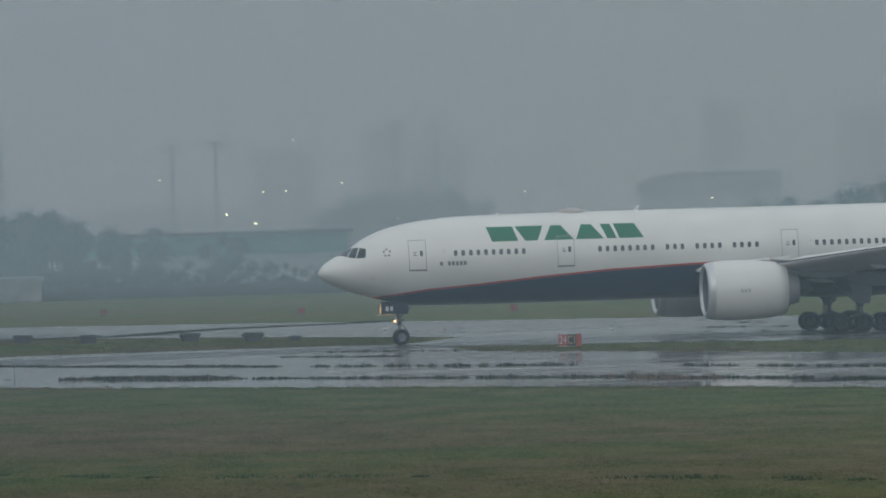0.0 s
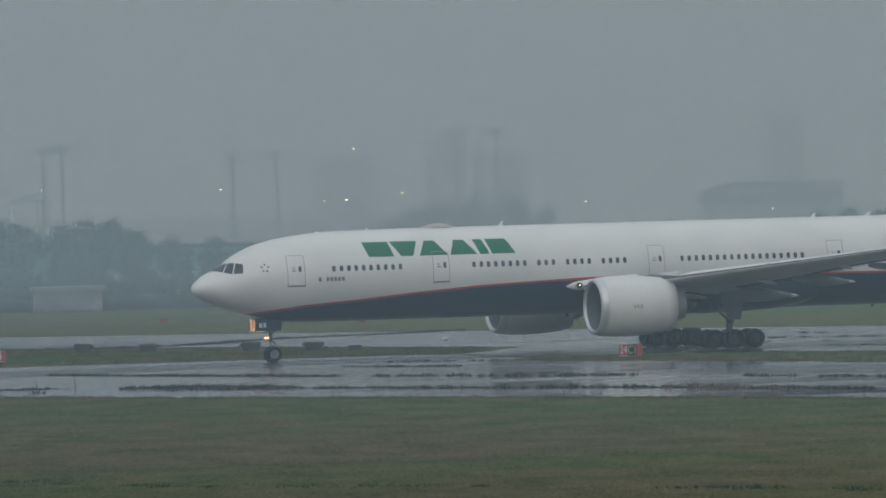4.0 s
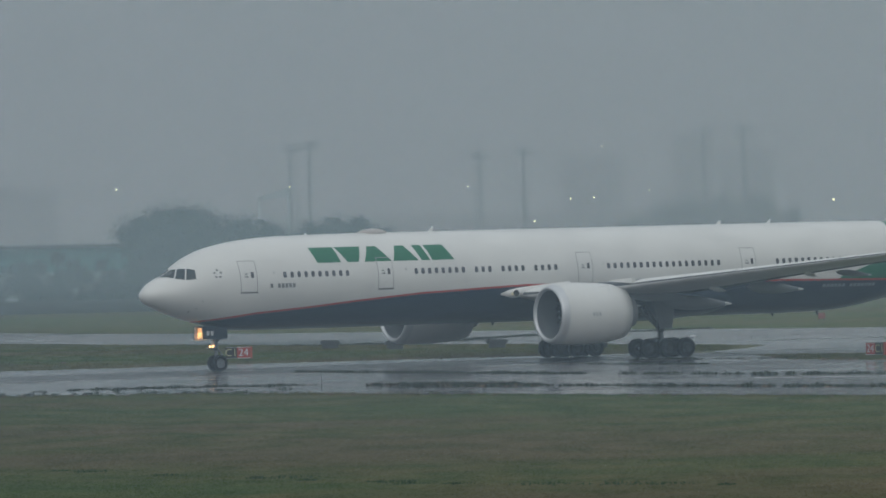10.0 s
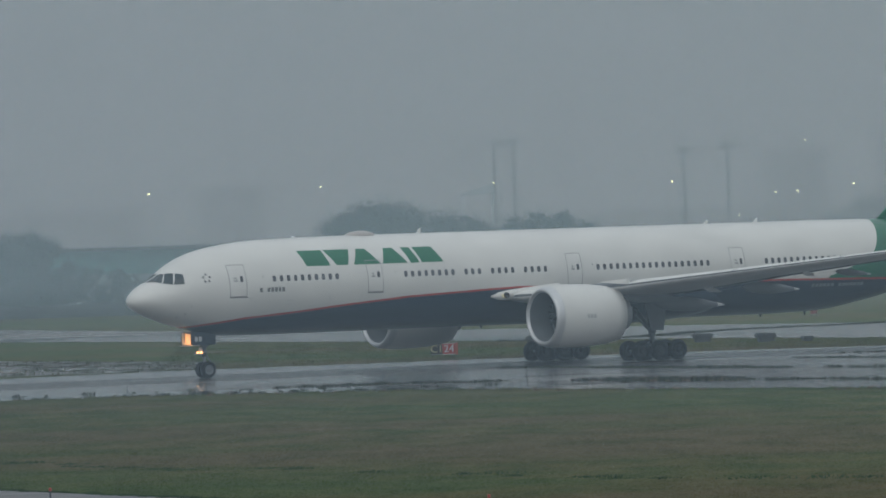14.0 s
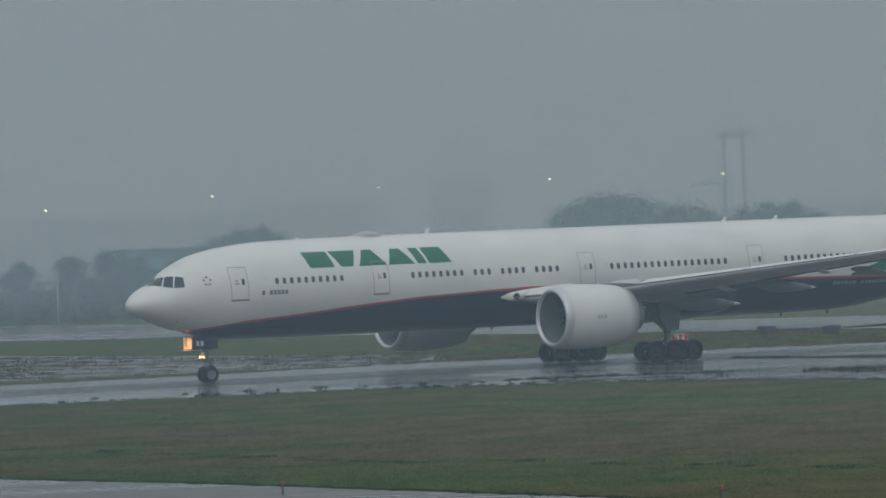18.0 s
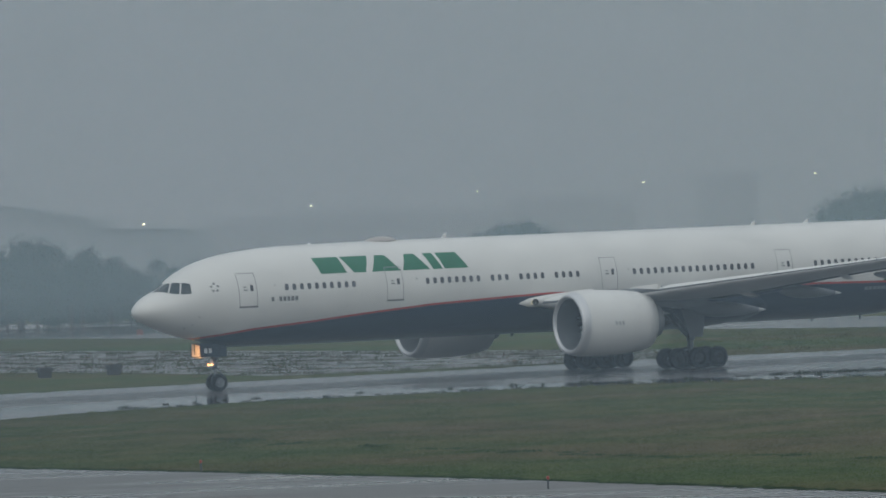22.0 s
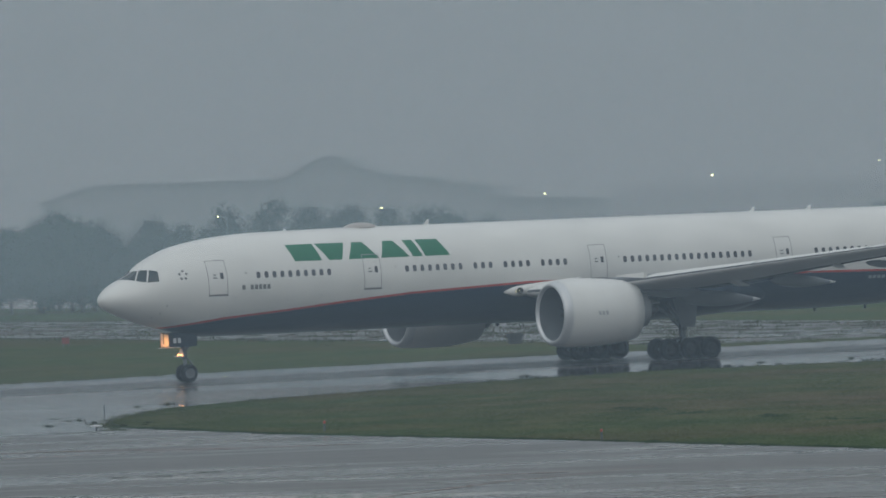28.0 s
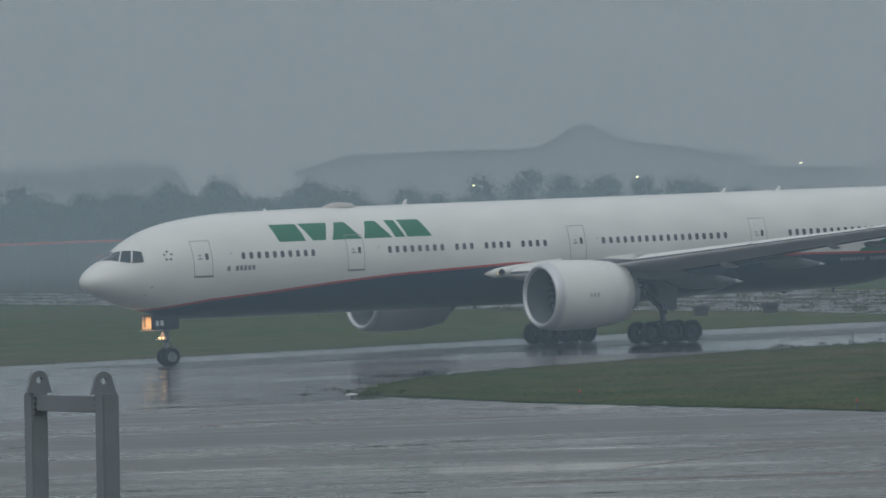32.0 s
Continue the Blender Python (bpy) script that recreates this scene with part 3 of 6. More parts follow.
def wings(plane):
    for side in (1, -1):
        rows = [(y * side, a, c, z) for y, a, c, z in WING_ROWS]
        wing = part("wing", lofted(rows, [0.085, 0.085, 0.09, 0.09, 0.10, 0.10, 0.10, 0.10, 0.10, 0.10]), [M_WING, M_WINGSHADE], plane, "light grey swept wing", True)
        # downward and forward faces take a darker grey: the wing's shade set in colour
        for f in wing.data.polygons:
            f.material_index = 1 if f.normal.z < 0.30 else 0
        # bright leading edge slats
        for a, b in ((4.6, 8.2), (11.2, 17.0), (17.1, 23.0), (23.1, 29.5)):
            bm = bmesh.new()
            rings = []
            for y in np.linspace(a, b, 5):
                lead, chord, z = wing_at(y)
                ring = []
                for k in range(9):
                    v = 0.2 + 0.8 * k / 8
                    back = abs(v) ** 1.7 * 0.11 * chord
                    up = math.copysign(abs(v) ** 0.8, v) * 0.046 * chord + 0.012
                    ring.append(bm.verts.new((lead + 0.03 - back, side * y, z + up * (0.9 if v > 0 else 0.75) - back * 0.018)))
                rings.append(ring)
            for p, q in zip(rings, rings[1:]):
                for k in range(8):
                    bm.faces.new((p[k], p[k + 1], q[k + 1], q[k]))
            part("slat", bm, M_WHITE, wing, "pale leading edge slat", True)
        for y, length, size in ((7.9, 6.7, 0.58), (14.2, 5.4, 0.46), (20.3, 3.4, 0.27)):
            lead, chord, z = wing_at(y)
            bm = bmesh.new()
            canoe(bm, lead - chord * 0.60, lead - chord * 0.52 - length * 0.96, side * y, z - 0.085 * chord, size * 0.55, size * 0.85)
            fairing = part("flap_fairing", bm, M_FAIRING, wing, "pointed flap track fairing", True)
            bm = bmesh.new()
            tube(bm, (lead - chord * 0.52 - length * 0.90, side * y, z - 0.085 * chord - 0.235), (lead - chord * 0.52 - length * 0.98, side * y, z - 0.085 * chord - 0.26), size * 0.24, 0.03, 14)
            part("fairing_tip", bm, M_WING, fairing, "pale fairing tip", True)
            # hinge bracket with a pale end ahead of the flap
            bm = bmesh.new()
            canoe(bm, lead - chord * 0.40, lead - chord * 0.58, side * (y - 1.9), z - 0.085 * chord, 0.10, 0.16)
            part("hinge_cover", bm, M_WING, wing, "small pale hinge cover", True)
        # aileron and flap hinge gaps under the trailing edge
        for a, b in ((3.6, 8.8), (11.0, 21.5), (22.0, 28.5)):
            bm = bmesh.new()
            q = []
            for y, f in ((a, 0.74), (b, 0.74), (b, 0.755), (a, 0.755)):
                lead, chord, z = wing_at(y)
                q.append(bm.verts.new((lead - f * chord, side * y, z - f * chord * 0.018 - 0.047 * chord)))
            bm.faces.new(q)
            part("flap_gap", bm, M_LINE, wing)
        # open end of the inboard slat over the engine
        lead, chord, z = wing_at(11.2)
        lead2, chord2, z2 = wing_at(9.7)
        bm = bmesh.new()
        vs = []
        for dx in (0.0, -0.25):
            vs.append([bm.verts.new(p) for p in ((lead + 0.05 + dx, side * 11.2, z + 0.10), (lead + dx, side * 11.2, z + 0.46), (lead2 + dx, side * 9.7, z2 + 0.48), (lead2 + dx, side * 9.7, z2 + 0.42))])
        bm.faces.new(vs[0])
        bm.faces.new(vs[1][::-1])
        for k in range(4):
            bm.faces.new((vs[0][k], vs[0][(k + 1) % 4], vs[1][(k + 1) % 4], vs[1][k]))
        part("slat_end", bm, M_WHITE, wing, "pale slat end plate")
        # root fairing ahead of the wing
        bm = bmesh.new()
        n, rings = 16, []
        for k in range(13):
            u = k / 12
            x, r = 10.95 - 5.0 * u, max(0.03, math.sin(math.pi * min(1, u * 2.6) ** 0.38 * 0.5))
            rings.append([bm.verts.new((x, side * (2.75 + 0.75 * r + 0.35 * r * math.cos(2 * math.pi * j / n)), 4.50 + 0.035 * k + 0.34 * r * math.sin(2 * math.pi * j / n))) for j in range(n)])
        for p, q in zip(rings, rings[1:]):
            for j in range(n):
                if p is rings[1] and j in (0, n - 1):
                    continue
                bm.faces.new((p[j], p[(j + 1) % n], q[(j + 1) % n], q[j]))
        bm.faces.new(rings[0])
        bm.faces.new(rings[-1])
        fairing = part("root_fairing", bm, M_WHITE, plane, "pale wing root fairing with a lamp opening", True)
        # a narrow lamp deep in the opening, aimed out to the side
        turn = pose(10.30, side * 3.80, 4.58, 0, 0, side * 69)
        bm = bmesh.new()
        spin(bm, [(0.0, 0.20), (0.01, 0.045), (-0.53, 0.045)], n=16)
        for v in bm.verts:
            v.co = turn @ v.co
        part("lamp_recess", bm, M_BLACK, fairing, "dark lamp recess", True)
        bm = bmesh.new()
        spin(bm, [(-0.52, 0.043), (-0.50, 0.03), (-0.49, 0.004)], n=16)
        for v in bm.verts:
            v.co = turn @ v.co
        part("turnoff_lamp", bm, M_TURNOFF, fairing, "lit yellow-white turn-off lamp", True)
    # belly fairing between the wings
    bm = bmesh.new()
    n, rings = 32, []
    for k in range(25):
        u = k / 24
        x, r = 8.6 - 18.0 * u, max(0.25, math.sin(math.pi * u) ** 0.45)
        rings.append([bm.verts.new((x, 3.2 * r ** 0.4 * math.cos(math.pi * j / n), 4.45 - (2.08 * r ** 0.5) * math.sin(math.pi * j / n) ** 0.7)) for j in range(n + 1)])
    for p, q in zip(rings, rings[1:]):
        for j in range(n):
            bm.faces.new((p[j], p[j + 1], q[j + 1], q[j]))
    part("belly_fairing", bm, M_DARK, plane, "dark rounded belly fairing", True)


def tail(plane):
    fin = part("fin", lofted([(0, -22.3, 10.5, 8.3), (0, -25.0, 9.2, 10.6), (0, -33.6, 3.9, 18.6)], [0.1, 0.1, 0.1], True), M_GREEN, plane, "tall green tail fin", True)
    part("rudder_gap", lofted([(0, -29.2, 0.12, 9.0), (0, -36.0, 0.08, 18.3)], [0.9, 1.2], True), M_LINE, fin)
    for side in (1, -1):
        part("stabiliser", lofted([(side * 0.6, -27.2, 7.4, 7.2), (side * 10.8, -35.2, 2.4, 8.2)], [0.1, 0.1]), M_WING, plane, "grey horizontal stabiliser", True)


def engine(plane, side):
    back = -0.85
    y, z = 9.61 * side, 3.17
    outer = [(12.50, 1.70), (12.46, 1.79), (12.32, 1.88), (12.0, 1.96), (11.2, 2.02), (10.3, 2.04), (9.4, 2.02), (8.5, 1.96), (7.7, 1.87), (6.95, 1.73), (6.96, 1.64)]
    bm = bmesh.new()
    spin(bm, outer[3:], (back, y, z), n=64)
    nac = part("engine", bm, M_WHITE, plane, "large white turbofan nacelle", True)
    bm = bmesh.new()
    spin(bm, [(12.0, 1.96), (12.32, 1.88), (12.46, 1.79), (12.50, 1.70), (12.46, 1.63), (12.30, 1.58)], (back, y, z), n=64)
    part("inlet_lip", bm, M_LIP, nac, "bare metal inlet lip", True)
    bm = bmesh.new()
    spin(bm, [(12.30, 1.58), (11.8, 1.57), (11.2, 1.62), (10.6, 1.63)], (back, y, z), n=64)
    part("inlet_duct", bm, M_DUCT, nac, "grey inlet lining", True)
    bm = bmesh.new()
    spin(bm, [(11.45, 0.02), (11.3, 0.16), (11.0, 0.34), (10.75, 0.44)], (back, y, z), n=24)
    part("spinner", bm, M_FAN, nac, "dark spinner", True)
    bm = bmesh.new()
    for k in range(22):
        a = 2 * math.pi * k / 22
        pts = []
        for r, tw, w in ((0.42, 0.10, 0.16), (1.0, 0.16, 0.24), (1.60, 0.26, 0.26)):
            for sgn in (-1, 1):
                ang = a + sgn * w / max(r, 0.5) * 0.55
                pts.append(bm.verts.new((back + 10.72 + sgn * tw * 0.6, y + r * math.cos(ang), z + r * math.sin(ang))))
        for i in (0, 2):
            bm.faces.new((pts[i], pts[i + 1], pts[i + 3], pts[i + 2]))
    part("fan", bm, M_FAN, nac, "dark metal fan blades")
    bm = bmesh.new()
    spin(bm, [(10.45, 0.01), (10.45, 1.63)], (back, y, z), n=48)
    part("fan_case", bm, M_BLACK, nac)
    bm = bmesh.new()
    spin(bm, [(7.6, 1.66), (7.2, 1.50), (6.95, 1.26), (6.5, 1.07), (6.05, 1.00), (6.02, 0.85)], (back, y, z), n=48)
    part("core_cowl", bm, M_CORE, nac, "grey-brown metal core cowl", True)
    bm = bmesh.new()
    spin(bm, [(6.2, 0.60), (5.6, 0.42), (5.0, 0.10), (4.95, 0.02)], (back, y, z), n=32)
    part("exhaust_plug", bm, M_FAN, nac, "tapered exhaust plug", True)
    # strake and cowl seams
    bm = bmesh.new()
    sx = y - side * 1.42
    vs = [bm.verts.new(p) for p in ((10.0, sx, z + 1.38), (8.6, sx, z + 1.40), (8.6, sx - side * 0.32, z + 1.78), (8.9, sx - side * 0.32, z + 1.78))]
    bm.faces.new(vs)
    part("strake", bm, M_WHITE, nac)
    for x, r in ((11.98, 1.966), (9.75, 2.034), (8.4, 1.952)):
        bm = bmesh.new()
        spin(bm, [(x, r + 0.004), (x - 0.035, r + 0.004)], (back, y, z), n=64)
        part("cowl_seam", bm, M_LIP if x > 11 else M_PALE, nac, "", True)
    for x in (10.28, 10.03, 9.78):
        bm = bmesh.new()
        r, a0, a1 = 2.04, -0.075, 0.05
        vs = [bm.verts.new((back + xx, y + side * (r + 0.01) * math.cos(a), z + (r + 0.01) * math.sin(a))) for xx, a in ((x, a0), (x - 0.16, a0), (x - 0.10, a1), (x + 0.06, a1))]
        bm.faces.new(vs)
        part("cowl_mark", bm, M_COWLMARK, nac)
    # pylon
    bm = bmesh.new()
    vs = []
    for dy in (-0.22, 0.22):
        vs.append([bm.verts.new((x, y + dy, zz)) for x, zz in ((8.9, z + 1.9), (7.6, z + 2.0), (6.4, 5.0), (2.5, 4.6), (0.6, 3.95), (3.4, z + 0.65), (5.2, z + 0.9))])
    bm.faces.new(vs[0])
    bm.faces.new(vs[1][::-1])
    for k in range(7):
        bm.faces.new((vs[0][k], vs[0][(k + 1) % 7], vs[1][(k + 1) % 7], vs[1][k]))
    part("pylon", bm, M_FAIRING, nac, "grey engine pylon")


def wheel(parent, radius, width, metal, name="wheel"):
    """A tyre with its rim, turning about its own y axis. The thing's origin is the hub."""
    bm = bmesh.new()
    w = width / 2
    spin(bm, [(-w * 0.75, radius * 0.56), (-w, radius * 0.66), (-w * 0.98, radius * 0.86), (-w * 0.7, radius * 0.97), (0, radius), (w * 0.7, radius * 0.97), (w * 0.98, radius * 0.86), (w, radius * 0.66), (w * 0.75, radius * 0.56)], axis="Y", n=36)
    ty = part(name, bm, M_TYRE, parent, "black rubber tyre", True)
    bm = bmesh.new()
    spin(bm, [(-w * 0.72, 0.03), (-w * 0.80, radius * 0.2), (-w * 0.45, radius * 0.30), (-w * 0.55, radius * 0.5), (-w * 0.82, radius * 0.575), (w * 0.82, radius * 0.575), (w * 0.55, radius * 0.5), (w * 0.45, radius * 0.30), (w * 0.80, radius * 0.2), (w * 0.72, 0.03)], axis="Y", n=24, cap=True)
    for k in range(8):
        a = 2 * math.pi * k / 8
        box(bm, (radius * 0.40 * math.cos(a) - 0.03, -w * 0.60, radius * 0.40 * math.sin(a) - 0.03), (radius * 0.40 * math.cos(a) + 0.03, w * 0.60, radius * 0.40 * math.sin(a) + 0.03))
    part("rim", bm, metal, ty, "dull grey alloy rim")
    return ty


WHEELS = []
BEACONS = []


def beacon(plane, x, z, up):
    """A steady red lamp; an added sliding cover hides it between flashes."""
    bm = bmesh.new()
    bmesh.ops.create_uvsphere(bm, u_segments=12, v_segments=8, radius=0.065)
    for v in bm.verts:
        v.co += Vector((x, 0, z + up * 0.06))
    part("beacon_lamp", bm, M_BEACON, plane, "red beacon lamp", True)
    bm = bmesh.new()
    spin(bm, [(-up * 0.10, 0.075), (up * 0.11, 0.075), (up * 0.13, 0.05), (up * 0.132, 0.002)], axis="Z", n=24)
    cover = part("beacon_shutter", bm, M_WHITE, plane, "pale cover added to hide the beacon lamp between flashes", True)
    BEACONS.append((cover, Vector((x, 0, z)), -up * 0.24))


def nose_gear(plane):
    gear = new("nose_gear")
    gear.parent = plane
    gear.location = (31.05, 0, 0)
    bm = bmesh.new()
    tube(bm, (0.0, 0, 0.55), (0.12, 0, 1.55), 0.10)
    tube(bm, (0.11, 0, 1.40), (0.28, 0, 3.1), 0.15)
    part("strut", bm, M_STRUT, gear, "grey oleo strut", True)
    bm = bmesh.new()
    tube(bm, (0, -0.42, 0.55), (0, 0.42, 0.55), 0.08)
    part("axle", bm, M_STRUT, gear)
    bm = bmesh.new()
    tube(bm, (-0.10, 0, 0.62), (-0.42, 0, 1.02), 0.045, n=8)
    tube(bm, (-0.42, 0, 1.02), (-0.06, 0, 1.45), 0.045, n=8)
    part("torque_link", bm, M_STRUT, gear)
    bm = bmesh.new()
    tube(bm, (0.1, 0.12, 1.9), (-0.75, 0.12, 2.6), 0.055, n=8)
    tube(bm, (0.1, -0.12, 1.9), (-0.75, -0.12, 2.6), 0.055, n=8)
    part("drag_brace", bm, M_STRUT, gear)
    bm = bmesh.new()
    box(bm, (0.06, -0.34, 1.62), (0.30, 0.34, 1.78), 0.02)
    part("lamp_bracket", bm, M_STRUT, gear, "lamp bracket across the strut")
    bm = bmesh.new()
    box(bm, (0.26, -0.36, 1.54), (0.62, 0.36, 1.575), 0.01)
    part("lamp_tray", bm, M_WHITE, gear, "pale lamp tray lit warm by the lamps")
    bm = bmesh.new()
    vs = []
    for x in (0.30, 0.34):
        vs.append([bm.verts.new((x, y, z)) for y, z in ((-0.30, 1.60), (0.30, 1.60), (0.09, 1.98), (-0.09, 1.98))])
    bm.faces.new(vs[0])
    bm.faces.new(vs[1][::-1])
    for k in range(4):
        bm.faces.new((vs[0][k], vs[0][(k + 1) % 4], vs[1][(k + 1) % 4], vs[1][k]))
    part("lamp_shield", bm, M_WHITE, gear, "tapered plate behind the taxi lamps")
    for y in (-0.21, 0.21):
        bm = bmesh.new()
        spin(bm, [(0.34, 0.030), (0.37, 0.042), (0.40, 0.045), (0.41, 0.02)], (0.05, y, 1.645), n=16)
        part("taxi_lamp", bm, M_TAXILIGHT, gear, "lit warm taxi lamp")
    bm = bmesh.new()
    spin(bm, [(0.30, 0.05), (0.33, 0.075), (0.34, 0.02)], (0.32, -0.04, 2.42), n=16)
    lamp_ = part("landing_lamp", bm, M_LANDING, gear, "lit warm landing lamp")
    # unseen cup added so the lamp's light goes forward and misses the strut
    bm = bmesh.new()
    spin(bm, [(0.10, 0.03), (0.14, 0.09), (0.33, 0.10)], (0.31, -0.04, 2.42), n=16)
    part("lamp_housing", bm, M_STRUT, lamp_)
    for side in (1, -1):
        bm = bmesh.new()
        box(bm, (-0.46, side * 0.56 - 0.02, 2.13), (1.40, side * 0.56 + 0.02, 2.98), 0.015)
        door = part("gear_door", bm, M_DARK, gear, "dark nose gear door")
        for x in (0.70, 1.00):
            bm = bmesh.new()
            box(bm, (x - 0.10, side * 0.586 - 0.006, 2.36), (x + 0.10, side * 0.586 + 0.006, 2.66))
            part("number_bar", bm, M_PALE, door)
        bm = bmesh.new()
        box(bm, (-0.42, side * 0.534 - 0.005, 2.16), (1.37, side * 0.534 + 0.005, 2.96))
        part("door_lining", bm, M_WHITE, door, "pale inner lining lit by the lamp")
        for x in (0.35, 1.16):
            bm = bmesh.new()
            box(bm, (x, side * 0.50 - 0.028, 2.30), (x + 0.05, side * 0.50 + 0.028, 2.94))
            part("door_rib", bm, M_FAIRING, door)
    # sloping plate added to block the landing lamp's light from the belly skin
    bm = bmesh.new()
    box(bm, (-0.44, -0.53, 2.585), (1.34, 0.53, 2.62))
    for v in bm.verts:
        v.co.z += 0.20 * (v.co.x + 0.44)
    part("lamp_light_baffle", bm, M_TARP, gear, "dark plate added to keep lamp light off the belly")
    # flange along the foot of the far door
    bm = bmesh.new()
    box(bm, (-0.10, -0.60, 2.07), (1.50, -0.22, 2.11), 0.01)
    part("door_ledge", bm, M_WHITE, gear, "pale lower ledge lit by the lamp")
    for y in (0.30, -0.30):
        w = wheel(gear, 0.545, 0.36, M_STRUT)
        WHEELS.append((w, (0, y, 0.545), 0.545))


def main_gear(plane, side):
    gear = new("main_gear")
    gear.parent = plane
    gear.location = (0, 5.49 * side, 0)
    bm = bmesh.new()
    tube(bm, (0.0, 0, 0.70), (0.05, 0, 1.9), 0.17)
    tube(bm, (0.05, 0, 1.75), (0.12, 0, 3.9), 0.26)
    part("strut", bm, M_STRUT, gear, "grey oleo strut", True)
    bm = bmesh.new()
    tube(bm, (-1.60, 0, 0.70), (1.60, 0, 0.70), 0.16)
    part("truck_beam", bm, M_STRUT, gear)
    for x in (-1.46, 0, 1.46):
        bm = bmesh.new()
        tube(bm, (x, -0.72, 0.66), (x, 0.72, 0.66), 0.09)
        part("axle", bm, M_STRUT, gear)
    bm = bmesh.new()
    tube(bm, (0.15, 0, 1.9), (2.0, -side * 0.2, 3.6), 0.09, n=10)
    tube(bm, (0.05, -side * 0.1, 1.95), (-0.3, -side * 2.3, 3.4), 0.10, n=10)
    part("side_brace", bm, M_STRUT, gear)
    bm = bmesh.new()
    tube(bm, (0.2, 0.1, 1.25), (0.75, 0.1, 1.05), 0.06, n=8)
    tube(bm, (0.75, 0.1, 1.05), (1.2, 0.1, 0.85), 0.05, n=8)
    tube(bm, (-0.2, 0.1, 1.3), (-0.9, 0.1, 0.95), 0.05, n=8)
    part("torque_link", bm, M_STRUT, gear)
    bm = bmesh.new()
    for k in range(3):
        tube(bm, (0.25 + 0.1 * k, side * 0.2, 1.0 + 0.1 * k), (0.3, side * 0.22, 2.6 + 0.2 * k), 0.025, n=6)
    part("brake_line", bm, M_TYRE, gear)
    bm = bmesh.new()
    vs = [bm.verts.new(p) for p in ((0.95, side * 0.45, 3.7), (-0.85, side * 0.45, 3.75), (-0.55, side * 0.42, 1.95), (0.40, side * 0.42, 1.95))]
    f = bm.faces.new(vs)
    ex = bmesh.ops.extrude_face_region(bm, geom=[f])
    bmesh.ops.translate(bm, verts=[v for v in ex["geom"] if isinstance(v, bmesh.types.BMVert)], vec=(0, side * 0.05, 0))
    part("gear_door", bm, M_FAIRING, gear, "blue-grey gear door on the strut")
    for x in (-1.46, 0, 1.46):
        for y in (-0.70, 0.70):
            w = wheel(gear, 0.665, 0.50, M_RIM)
            WHEELS.append((w, (x, y, 0.665), 0.665))


